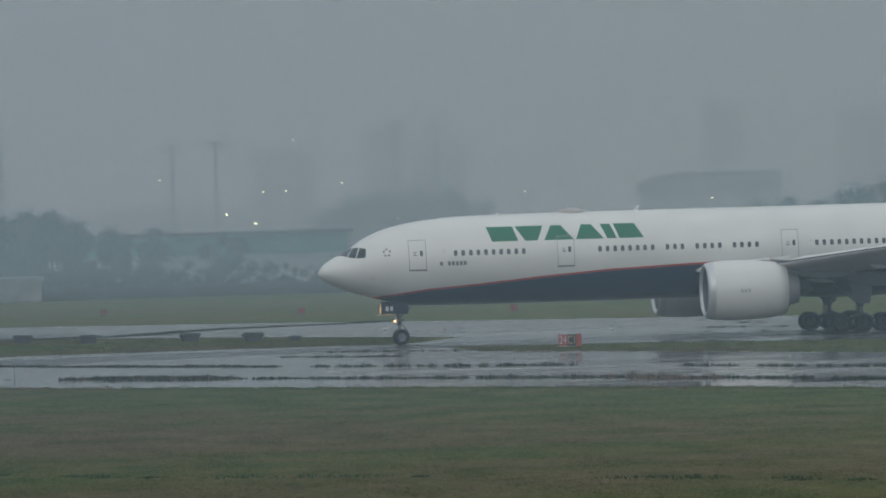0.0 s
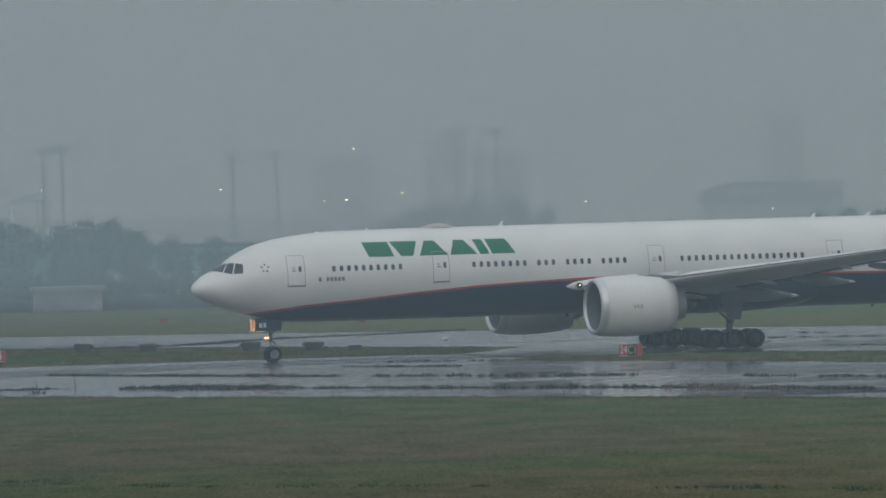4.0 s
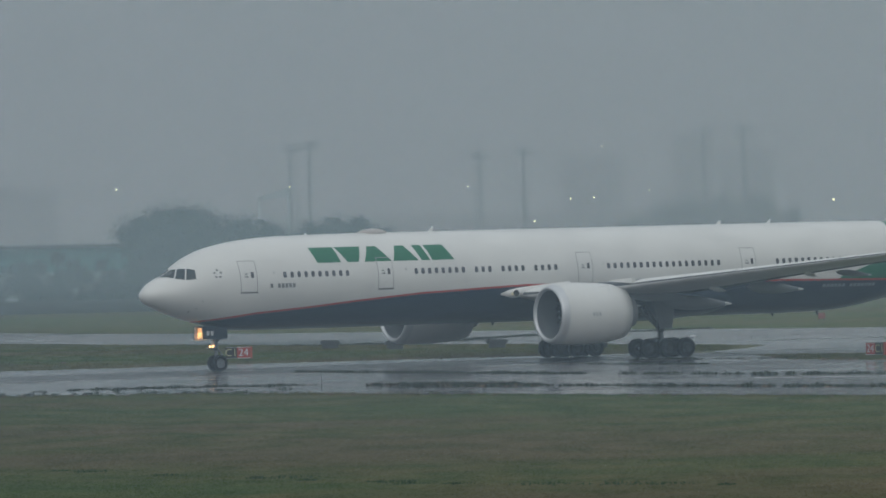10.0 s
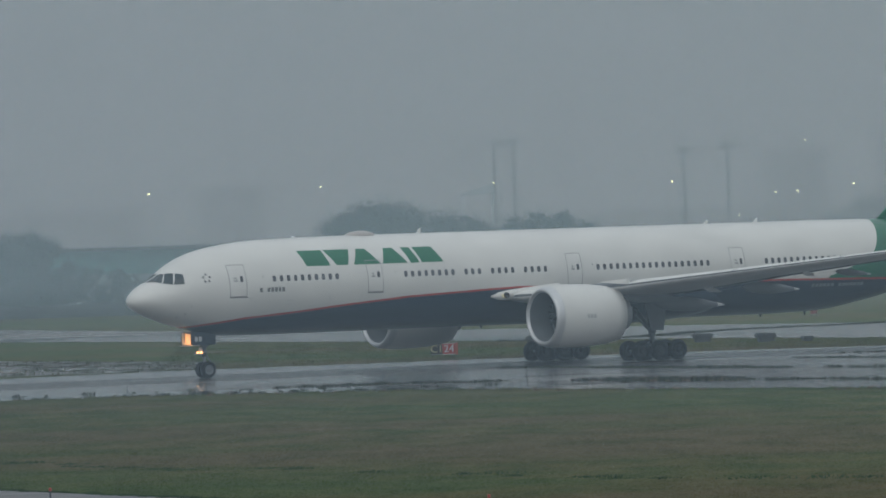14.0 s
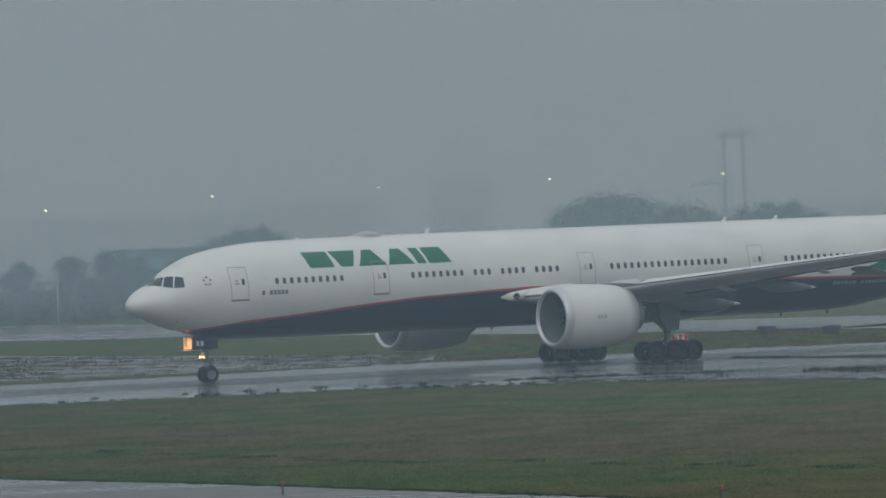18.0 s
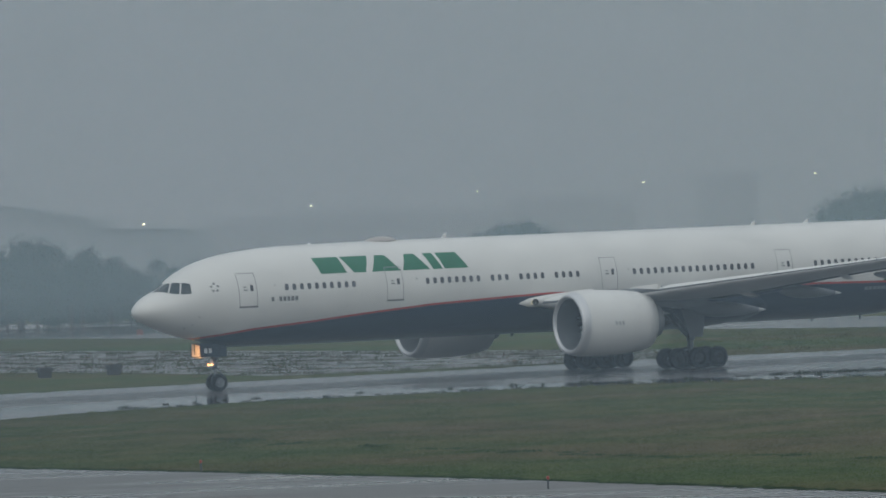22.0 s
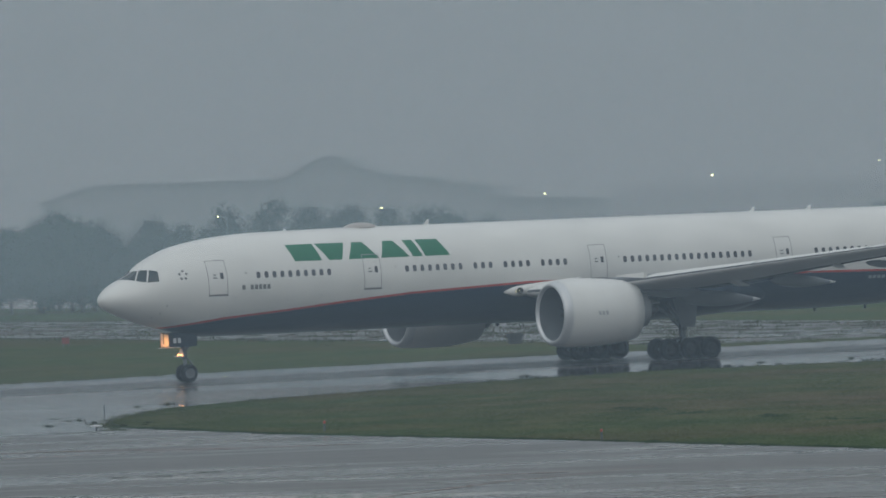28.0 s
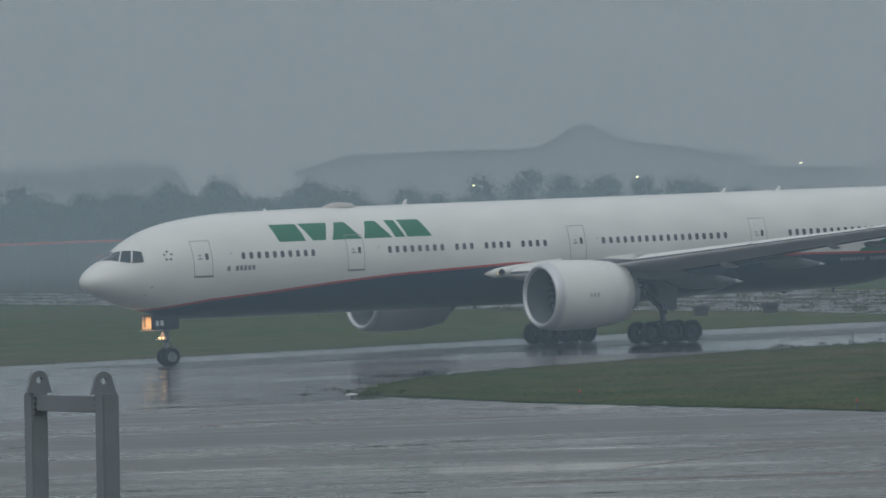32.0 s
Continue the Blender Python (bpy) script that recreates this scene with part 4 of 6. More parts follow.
def cabin(plane):
    groups = ((27.56, 10), (17.58, 8), (12.9, 3), (10.82, 4), (8.23, 4), (2.47, 18), (-11.2, 20))
    pitch = 0.522
    for side in (1, -1):
        for first, count in groups:
            for k in range(count):
                x = first - k * pitch
                z = 6.20
                quads = [((x - 0.125, z - 0.12), (x + 0.125, z - 0.12), (x + 0.125, z + 0.12), (x - 0.125, z + 0.12)), ((x - 0.08, z - 0.19), (x + 0.08, z - 0.19), (x + 0.125, z - 0.12), (x - 0.125, z - 0.12)), ((x - 0.125, z + 0.12), (x + 0.125, z + 0.12), (x + 0.08, z + 0.19), (x - 0.08, z + 0.19))]
                patch_part("cabin_window", quads, M_PANE, plane, "", 0.010, side, 2, 1)
        for x0, wide in ((29.55, 1.20), (19.35, 1.18), (3.75, 1.18), (-9.45, 1.18), (-26.7, 1.16)):
            x1, z0, z1, e = x0 + wide, 5.10, 7.16, 0.04
            frame_quads = [rect(x0, x0 + e, z0, z1), rect(x1 - e, x1, z0, z1), rect(x0, x1, z1 - e, z1), rect(x0, x1, z0, z0 + e * 1.4)]
            door = patch_part("door", [rect(x0 + e, x1 - e, z0 + e, z1 - e)], M_WHITE, plane, "closed white cabin door", 0.006, side, 3, 8)
            patch_part("door_outline", frame_quads, M_LINE, door, "grey door outline", 0.012, side, 2, 8)
            patch_part("door_sill", [rect(x0 - 0.03, x1 + 0.03, z0 - 0.06, z0)], M_MARK, door, "dark sill under the door", 0.016, side, 3, 1)
            xm = x0 + wide * 0.28
            patch_part("door_window", [rect(xm - 0.10, xm + 0.10, 6.05, 6.42)], M_PANE, door, "", 0.014, side, 2, 2)
            patch_part("handle", [rect(xm + 0.28, xm + 0.55, 6.08, 6.16), rect(xm + 0.34, xm + 0.52, 6.26, 6.34)], M_MARK, door, "", 0.014, side, 2, 1)
        # flight deck glazing
        for name, q in (("windscreen", ((35.36, 0.10, 6.18), (34.82, 1.08, 6.12), (34.34, 0.55, 6.70), (34.48, 0.06, 6.66))), ("side_window", ((34.76, 1.15, 6.11), (34.30, 1.58, 6.02), (33.98, 1.13, 6.72), (34.30, 0.62, 6.71))), ("side_window", ((34.23, 1.62, 6.00), (33.62, 1.90, 6.04), (33.54, 1.62, 6.66), (33.92, 1.20, 6.71)))):
            skin_quad(name, q, M_GLASS, plane, "dark flight deck window", 0.02, side)
        # title in plain green slabs, one a letter
        for quad in (((23.20, 6.90), (25.00, 6.90), (25.32, 7.90), (23.50, 7.90)), ((21.85, 6.90), (22.70, 6.90), (23.35, 7.90), (21.40, 7.90)), ((19.35, 6.90), (21.40, 6.90), (20.85, 7.90), (20.15, 7.90)), ((17.25, 6.90), (19.20, 6.90), (18.75, 7.90), (18.05, 7.90)), ((16.35, 6.90), (17.02, 6.90), (17.42, 7.90), (16.75, 7.90)), ((14.48, 6.90), (16.18, 6.90), (16.52, 7.90), (15.05, 7.90))):
            patch_part("title_slab", [quad], M_GREEN, plane, "plain green title shape", 0.011, side, 6, 4)
        for k in range(7):
            if k != 1:
                patch_part("mark_bar", [rect(28.55 - 0.27 * k - 0.10, 28.55 - 0.27 * k + 0.10, 5.36, 5.64)], M_MARK, plane, "", 0.011, side, 1, 1)
        for k in range(5):
            a = 2 * math.pi * k / 5 + 0.3
            cx, cz = 32.2 + 0.22 * math.cos(a), 6.36 + 0.24 * math.sin(a)
            patch_part("emblem_leaf", [((cx - 0.10, cz), (cx, cz - 0.09), (cx + 0.10, cz), (cx, cz + 0.09))], M_MARK, plane, "", 0.011, side, 1, 1)
        for k in range(14):
            if k not in (6,):
                patch_part("type_bar", [rect(-15.2 - 0.33 * k - 0.13, -15.2 - 0.33 * k + 0.13, 4.34, 4.54)], M_TYPE, plane, "", 0.011, side, 1, 1)
        for x0, x1, z0, z1 in ((29.0, 29.35, 4.75, 5.0), (26.2, 26.5, 4.55, 4.78), (20.9, 21.25, 5.2, 5.4), (13.6, 13.9, 5.35, 5.6)):
            patch_part("service_panel", [rect(x0, x0 + 0.02, z0, z1), rect(x1 - 0.02, x1, z0, z1), rect(x0, x1, z1 - 0.02, z1), rect(x0, x1, z0, z0 + 0.02)], M_COWLMARK, plane, "", 0.011, side, 1, 1)
        for x, z in ((33.2, 4.6), (33.9, 3.95), (33.5, 4.15), (23.4, 4.85), (28.35, 6.35), (18.35, 6.35), (2.9, 6.35)):
            patch_part("vent", [rect(x - 0.05, x + 0.05, z - 0.04, z + 0.04)], M_MARK, plane, "", 0.011, side, 1, 1)
    # antennas on the crown
    bm = bmesh.new()
    n, rings = 20, []
    for k in range(11):
        u = k / 10
        r = max(0.05, math.sin(math.pi * u) ** 0.5)
        rings.append([bm.verts.new((20.15 - 2.25 * u, 0.75 * r * math.cos(math.pi * j / n), 8.72 + 0.33 * r * math.sin(math.pi * j / n))) for j in range(n + 1)])
    for p, q in zip(rings, rings[1:]):
        for j in range(n):
            bm.faces.new((p[j], p[j + 1], q[j + 1], q[j]))
    part("antenna_dome", bm, M_DOME, plane, "low grey-white antenna dome on the crown", True)
    for x, h in ((14.5, 0.36), (-8.5, 0.30), (-12.6, 0.30)):
        bm = bmesh.new()
        vs = []
        for dy in (-0.03, 0.03):
            vs.append([bm.verts.new(p) for p in ((x + 0.20, dy, 8.72), (x - 0.16, dy, 8.72), (x - 0.22, dy, 8.72 + h), (x - 0.12, dy, 8.72 + h))])
        bm.faces.new(vs[0])
        bm.faces.new(vs[1][::-1])
        for k in range(4):
            bm.faces.new((vs[0][k], vs[0][(k + 1) % 4], vs[1][(k + 1) % 4], vs[1][k]))
        part("blade_antenna", bm, M_WHITE, plane, "small white blade antenna")
    for x in (9.8, -16.5, -12.8):
        bm = bmesh.new()
        box(bm, (x - 0.10, -0.02, 2.45), (x + 0.08, 0.02, 2.75), 0.01)
        part("belly_antenna", bm, M_DARK, plane)


airliner = thing("airliner", pose(0, 0, 0), "white wide-body airliner, dark belly, green title, taxiing", "airplane")
fuselage(airliner)
wings(airliner)
tail(airliner)
engine(airliner, 1)
engine(airliner, -1)
nose_gear(airliner)
main_gear(airliner, 1)
main_gear(airliner, -1)
cabin(airliner)
beacon(airliner, 24.15, 8.70, 1)
beacon(airliner, 4.0, 2.42, -1)


# ---- airfield signs and markers ----
def lettering(text, size, m, material, parent):
    cu = bpy.data.curves.new("lettering", "FONT")
    cu.body, cu.size, cu.align_x, cu.align_y, cu.extrude = text, size, "CENTER", "CENTER", 0.004
    cu.materials.append(material)
    ob = new("lettering", cu)
    ob.parent = parent
    ob.matrix_basis = m
    return ob


def guidance_sign(x, y, turn, panels, label):
    """A taxiway sign: coloured panels side by side in a frame on short legs."""
    sign = thing("guidance_sign", pose(x, y, 0.02, 0, 0, turn), label, "airport sign", "taxiway signs")
    left = -0.95
    for text, wide, face, ink in panels:
        bm = bmesh.new()
        box(bm, (left, -0.14, 0.08), (left + wide - 0.02, 0.14, 0.88), 0.015)
        pan_ = part("panel", bm, face, sign)
        lettering(text, 0.74, pose(left + wide / 2, -0.15, 0.47, 90, 0, 0), ink, pan_)
        bm = bmesh.new()
        for lo, hi in (((left, -0.155, 0.84), (left + wide - 0.02, -0.142, 0.88)), ((left, -0.155, 0.08), (left + wide - 0.02, -0.142, 0.12))):
            box(bm, lo, hi)
        part("rim", bm, M_PALE if face is M_RED else M_LINE, pan_)
        left += wide
    bm = bmesh.new()
    box(bm, (left, -0.17, 0.06), (left + 0.16, 0.20, 0.90), 0.02)
    part("end_cap", bm, M_ORANGE, sign, "orange-red end cap")
    for lx in (-0.75, left - 0.3):
        bm = bmesh.new()
        tube(bm, (lx, 0, 0), (lx, 0, 0.10), 0.05, n=8)
        part("leg", bm, M_STEEL, sign)


guidance_sign(12.0, 533.7, -1, [("C1", 0.82, M_BLACK, M_YELLOW), ("24", 0.92, M_RED, M_PALE)], "black and red taxiway sign on short legs in grass")
guidance_sign(52.6, 490.9, -54, [("24", 0.9, M_RED, M_PALE), ("C1", 0.82, M_BLACK, M_YELLOW)], "red and black taxiway sign with orange end cap")


def covered_stand(x, y, turn, wide, tall):
    """A dark covered box, wider at its top, on a narrower foot."""
    t = thing("equipment_stand", pose(x, y, 0.0, 0, 0, turn), "dark weathered covered equipment box on a narrow foot", "equipment", "equipment boxes in the grass")
    bm = bmesh.new()
    box(bm, (-wide * 0.36, -0.32, 0), (wide * 0.36, 0.32, tall * 0.55), 0.05)
    part("foot", bm, M_TARP, t)
    bm = bmesh.new()
    box(bm, (-wide / 2, -0.45, tall * 0.5), (wide / 2, 0.45, tall), 0.12)
    for v in bm.verts:
        v.co.z += 0.05 * noise.noise(v.co * 2 + Vector((x, y, 0)))
    part("cover", bm, M_TARP, t, "sagging dark cover")


for k, (x, y) in enumerate(((19.7, 570), (24.2, 561), (31.5, 556), (35.7, 549), (38.5, 546), (-51, 530), (-46.2, 531))):
    small = 0.6 if k == 4 else 1.0
    covered_stand(x, y, 4 * k, (1.6 if k < 5 else 1.2) * small, (0.64 if k < 5 else 0.75) * small)


def edge_light(x, y):
    t = thing("edge_light", pose(x, y, 0.02), "thin dark stake with an orange-red cap at the grass edge", "runway light", "edge lights")
    bm = bmesh.new()
    tube(bm, (0, 0, 0), (0, 0, 0.36), 0.035, n=8)
    part("stem", bm, M_STEEL, t)
    bm = bmesh.new()
    spin(bm, [(0.34, 0.03), (0.37, 0.055), (0.44, 0.055), (0.48, 0.025)], axis="Z", n=12, cap=True)
    part("cap", bm, M_ORANGE, t, "orange-red cap")


for x, y in ((22, 228), (7.0, 252), (-8.2, 272.3), (-23.4, 308), (-37.8, 335)):
    edge_light(x, y)


def taxi_marker(x, y):
    t = thing("marker_light", pose(x, y, 0.02), "small white disc lamp on a thin post", "runway light", "disc markers")
    bm = bmesh.new()
    tube(bm, (0, 0, 0), (0, 0, 0.16), 0.05, n=8)
    part("post", bm, M_STEEL, t)
    bm = bmesh.new()
    spin(bm, [(0.14, 0.08), (0.17, 0.30), (0.22, 0.30), (0.25, 0.1)], axis="Z", n=16, cap=True)
    part("disc", bm, M_PALE, t, "white disc")


for x, y in ((-50.2, 350), (61.5, 545), (47.5, 575)):
    taxi_marker(x, y)


def stub_light(x, y):
    t = thing("pavement_light", pose(x, y, 0.03), "low dark light fitting standing on the wet pavement", "runway light", "pavement lights")
    bm = bmesh.new()
    spin(bm, [(0.0, 0.09), (0.02, 0.09), (0.03, 0.05), (0.05, 0.05)], axis="Z", n=10, cap=True)
    part("base", bm, M_STEEL, t)
    bm = bmesh.new()
    spin(bm, [(0.05, 0.07), (0.09, 0.075), (0.11, 0.04)], axis="Z", n=10, cap=True)
    part("head", bm, M_BLACK, t, "dark lamp head")


for k in range(13):
    stub_light(49.0 + 1.38 * k, 566.0 + 2.32 * k + 1.2 * math.sin(k * 0.9))


def field_stake(x, y, tall):
    t = thing("stake", pose(x, y, 0.0), "thin dark stake in the grass", "stake", "stakes")
    bm = bmesh.new()
    tube(bm, (0, 0, 0), (0, 0, tall), 0.035, 0.03, n=6)
    part("rod", bm, M_STEEL, t)


for x, y in ((12.6, 446), (14.8, 444), (-53.5, 376), (-46, 402), (-33, 433), (-8.6, 440)):
    field_stake(x, y, 0.55)


def red_marker(x, y, wide=0.6):
    t = thing("boundary_marker", pose(x, y, 0.0), "low red-orange marker board in the grass", "marker", "red markers")
    bm = bmesh.new()
    box(bm, (-wide / 2, -0.05, 0.25), (wide / 2, 0.05, 0.75), 0.02)
    part("board", bm, M_MARKER, t)
    for sx in (-0.2, 0.2):
        bm = bmesh.new()
        box(bm, (sx - 0.03, -0.03, 0), (sx + 0.03, 0.03, 0.3))
        part("leg", bm, M_STEEL, t)


for x, y in ((14.5, 700), (31.5, 695), (47.7, 667), (64.5, 646), (-86.5, 588), (-60, 720)):
    red_marker(x, y)


def chequered_hut(x, y):
    """A small hut painted in red and white squares."""
    hut = thing("chequered_hut", pose(x, y, 0.0), "small hut in red and white squares on posts", "hut")
    for sx in (-0.7, 0.7):
        for sy in (-0.7, 0.7):
            bm = bmesh.new()
            tube(bm, (sx, sy, 0), (sx, sy, 1.45), 0.07, n=8)
            part("leg", bm, M_STEEL, hut)
    bm = bmesh.new()
    box(bm, (-0.9, -0.9, 1.4), (0.9, 0.9, 3.6), 0.03)
    part("body", bm, M_CHECK, hut, "white body")
    for i in range(3):
        for j in range(3):
            if (i + j) % 2 == 0:
                bm = bmesh.new()
                box(bm, (-0.9 + 0.6 * i, -0.92, 1.45 + 0.72 * j), (-0.3 + 0.6 * i, -0.905, 2.17 + 0.72 * j))
                part("square", bm, M_MARKER, hut, "red square")
    bm = bmesh.new()
    tube(bm, (0, 0, 3.6), (0, 0, 4.3), 0.05, n=8)
    part("mast", bm, M_STEEL, hut)


M_GABLE = surface("pale_gable_wall", (0.58, 0.60, 0.60), 0.8, 0, 0.12, 0.3)
M_CHECK = surface("weathered_white_boards", (0.36, 0.37, 0.37), 0.7, 0, 0.15)
chequered_hut(-99.6, 799.0)


def blast_fence():
    """A tall grey barrier with a red top rail beyond the old pavement."""
    fence = thing("blast_fence", pose(0, 0, 0), "tall grey metal barrier with a red top rail", "fence")
    for k in range(16):
        x0, y0 = -189 + 4.0 * k, 800.0
        bm = bmesh.new()
        box(bm, (x0 + 0.03, y0, 0.0), (x0 + 3.97, y0 + 0.12, 5.17))
        for j in range(4):
            box(bm, (x0 + 0.4 + j, y0 - 0.08, 0.1), (x0 + 0.5 + j, y0, 5.05))
        part("panel", bm, M_RUST, fence)
        bm = bmesh.new()
        box(bm, (x0, y0 - 0.12, 5.17), (x0 + 4.0, y0 + 0.2, 5.42), 0.03)
        part("top_rail", bm, M_RAIL, fence, "red top rail")
        bm = bmesh.new()
        tube(bm, (x0, y0 - 0.1, 0), (x0, y0 - 0.1, 5.0), 0.09, n=8)
        part("post", bm, M_STEEL, fence)
    for x in (-141.4, -140.4):
        bm = bmesh.new()
        box(bm, (x - 0.38, 799.80, 2.95), (x + 0.38, 799.86, 3.95), 0.01)
        part("warning_board", bm, M_MARKER, fence, "faded red warning board")


# ---- steel gantry in the foreground ----
def gantry():
    g = thing("steel_gantry", pose(-11.055, 60, 0, -1.15, 0.3, -52), "grey painted steel gantry with lifting lugs on both posts", "gantry")
    half, w = 0.615, 0.073
    for side in (-1, 1):
        x = side * half
        bm = bmesh.new()
        box(bm, (x - w, -w, 0.03), (x + w, w, 8.21), 0.010)
        post = part("post", bm, M_GANTRY, g, "square steel post")
        bm = bmesh.new()
        box(bm, (x - 0.15, -0.15, 0.0), (x + 0.15, 0.15, 0.03), 0.005)
        part("base_plate", bm, M_GANTRY, post)
        # lug: rounded plate with an eye
        bm = bmesh.new()
        pts = [(-0.116, 8.205)]
        for k in range(13):
            a = math.pi - math.pi * k / 12
            pts.append((0.080 * math.cos(a), 8.309 + 0.080 * math.sin(a)))
        pts.append((0.116, 8.205))
        hole = [(0.029 * math.cos(2 * math.pi * k / 14), 8.311 + 0.027 * math.sin(2 * math.pi * k / 14)) for k in range(14)]
        layers = []
        for dx in (-0.015, 0.015):
            o = [bm.verts.new((x - side * 0.058 + dx, py_, pz)) for py_, pz in pts]
            h = [bm.verts.new((x - side * 0.058 + dx, py_, pz)) for py_, pz in hole]
            eo = [bm.edges.new((o[k], o[(k + 1) % len(o)])) for k in range(len(o))]
            eh = [bm.edges.new((h[k], h[(k + 1) % len(h)])) for k in range(len(h))]
            bmesh.ops.triangle_fill(bm, edges=eo + eh, use_beauty=True)
            layers.append((o, h))
        for loop in (0, 1):
            p, q = layers[0][loop], layers[1][loop]
            for k in range(len(p)):
                bm.faces.new((p[k], p[(k + 1) % len(p)], q[(k + 1) % len(p)], q[k]))
        part("lifting_lug", bm, M_GANTRY, post, "rounded lug plate with an eye")
        inner = x - side * (w + 0.008)
        bm = bmesh.new()
        box(bm, (inner - 0.008, -0.062, 8.035), (inner + 0.008, 0.062, 8.205), 0.003)
        part("flange", bm, M_GANTRY, post)
        for z in (8.075, 8.12, 8.165):
            for dy in (-0.055, 0.055):
                bm = bmesh.new()
                tube(bm, (inner - 0.022, dy, z), (inner + 0.022, dy, z), 0.009, n=6)
                part("bolt", bm, M_TARP, post)
    bm = bmesh.new()
    box(bm, (-half + w + 0.018, -0.045, 8.06), (half - w - 0.018, 0.045, 8.19), 0.006)
    part("cross_beam", bm, M_GANTRY, g, "short cross beam between the posts")
    bm = bmesh.new()
    box(bm, (-half + w + 0.002, -0.045, 1.0), (half - w - 0.002, 0.045, 1.1), 0.008)
    part("lower_beam", bm, M_GANTRY, g)


gantry()
blast_fence()


# ---- lines on the pavement ----
def paint_line(name, pts, wide, z, material, label):
    bm = bmesh.new()
    prev = None
    for k, p in enumerate(pts):
        a, b = Vector(pts[max(0, k - 1)]), Vector(pts[min(len(pts) - 1, k + 1)])
        d = (b - a).normalized()
        nrm = Vector((-d.y, d.x)) * wide / 2
        row = [bm.verts.new((p[0] + nrm.x, p[1] + nrm.y, z)), bm.verts.new((p[0] - nrm.x, p[1] - nrm.y, z))]
        if prev:
            bm.faces.new((prev[0], prev[1], row[1], row[0]))
        prev = row
    ob = link_bm(name, bm, material)
    return tagged(ob, label, "pavement marking", "", "structure")


for pts, wide in (([(-52.5, 315.4), (-49.9, 318.7), (-47.3, 319.0), (-44.2, 317.4), (-39.1, 315.3), (-34, 314.5)], 0.55), ([(-48.7, 311.2), (-45.5, 313.2), (-42.5, 314.2), (-39.1, 314.1)], 0.35), ([(-30, 244.9), (-27.1, 244.7), (-20.3, 244.6), (-13, 244.8)], 0.35), ([(-27.5, 254), (-26.0, 258.7), (-23.6, 266.3), (-21.9, 269.8), (-19.1, 276.3)], 0.16), ([(-25.2, 272.6), (-24.2, 273.0), (-21.6, 273.8)], 0.4)):
    paint_line("apron_line", pts, wide, 0.031, M_LINEPAINT, "worn reddish line on the wet apron")
for k, (x, y, turn, long) in enumerate(((-52, 247, 4, 26), (-58, 262, -3, 40), (-50, 281, -5, 24), (-48, 268, -9, 30), (-62, 296, 2, 34), (-44, 300, -12, 30), (-38, 240, 6, 22), (-30, 262, -8, 18))):
    c, d = math.cos(radians(turn)), math.sin(radians(turn))
    paint_line("slab_joint", [(x, y), (x + long * c * 0.5, y + long * d * 0.5), (x + long * c, y + long * d)], 0.07, 0.030, M_DAMP, "dark slab joint in the apron")
paint_line("taxi_line", [(39.6, 435.7), (44, 433.4), (49.1, 431.1), (58, 427)], 0.7, 0.037, M_WHITELINE, "worn white line on wet asphalt")
paint_line("taxi_line", [(62, 503), (52, 500), (40, 495), (28, 488), (14, 480), (0, 471.5), (-20, 458), (-40, 444), (-60, 428), (-85, 402)], 0.3, 0.037, M_LINEPAINT, "worn yellowish taxiway centre line")


# ---- wheel tracks where water stands along the taxi route ----
M_TRACK = wet_material("wet_wheel_track", (0.040, 0.041, 0.043), 0.44, (0.06, 0.12, 1), 0.05, 0.50, 0.4, 0.08)


def route(off, back, ahead):
    """The main wheels' line, moved sideways, and carried on at both ends."""
    pts = []
    for k, (t, x, y, a) in enumerate(TAXI):
        c, s = math.cos(radians(a)), math.sin(radians(a))
        px_, py_ = x - off * s, y + off * c
        if k == 0:
            pts.append((px_ - back * c, py_ - back * s))
        if not pts or math.hypot(px_ - pts[-1][0], py_ - pts[-1][1]) > 2.0:
            pts.append((px_, py_))
        if k == len(TAXI) - 1:
            pts.append((px_ + ahead * c, py_ + ahead * s))
    return pts


for off, wide in ((-6.6, 0.8), (-4.9, 0.5), (-2.2, 0.9), (0.1, 0.7), (2.6, 0.5), (4.7, 0.6), (6.4, 0.9)):
    paint_line("wheel_track", route(off, 70, 34), wide, 0.036, M_TRACK, "dark wet wheel track on the taxiway")


# ---- weeds and grass ----
def blade_sheet(name, x, y, h, w, lean, material, label, upright, seed):
    """One pointed blade for each place, height and width; upright turns the blades' shading towards the sky."""
    gen = np.random.default_rng(seed)
    n = len(x)
    a = gen.uniform(-0.9, 0.9, n)
    dx, dy = w * np.cos(a), w * np.sin(a)
    lx, ly = gen.normal(0, lean, n) * h, gen.normal(0, lean, n) * h
    z = np.zeros(n)
    co = np.stack([x - dx, y - dy, z, x + dx, y + dy, z, x + lx, y + ly, h], axis=1)
    me = bpy.data.meshes.new(name)
    me.vertices.add(3 * n)
    me.vertices.foreach_set("co", co.ravel())
    me.loops.add(3 * n)
    me.loops.foreach_set("vertex_index", np.arange(3 * n, dtype=np.int32))
    me.polygons.add(n)
    me.polygons.foreach_set("loop_start", np.arange(0, 3 * n, 3, dtype=np.int32))
    me.update(calc_edges=True)
    me.validate()
    me.materials.append(material)
    if upright:
        nr = np.repeat(gen.normal(0, 1 - upright, (n, 3)), 3, axis=0)
        nr[:, 2] = 1.0
        nr /= np.linalg.norm(nr, axis=1)[:, None]
        me.normals_split_custom_set_from_vertices(nr.tolist())
    return tagged(new(name, me), label, name.replace("_", " "), "", "stuff")


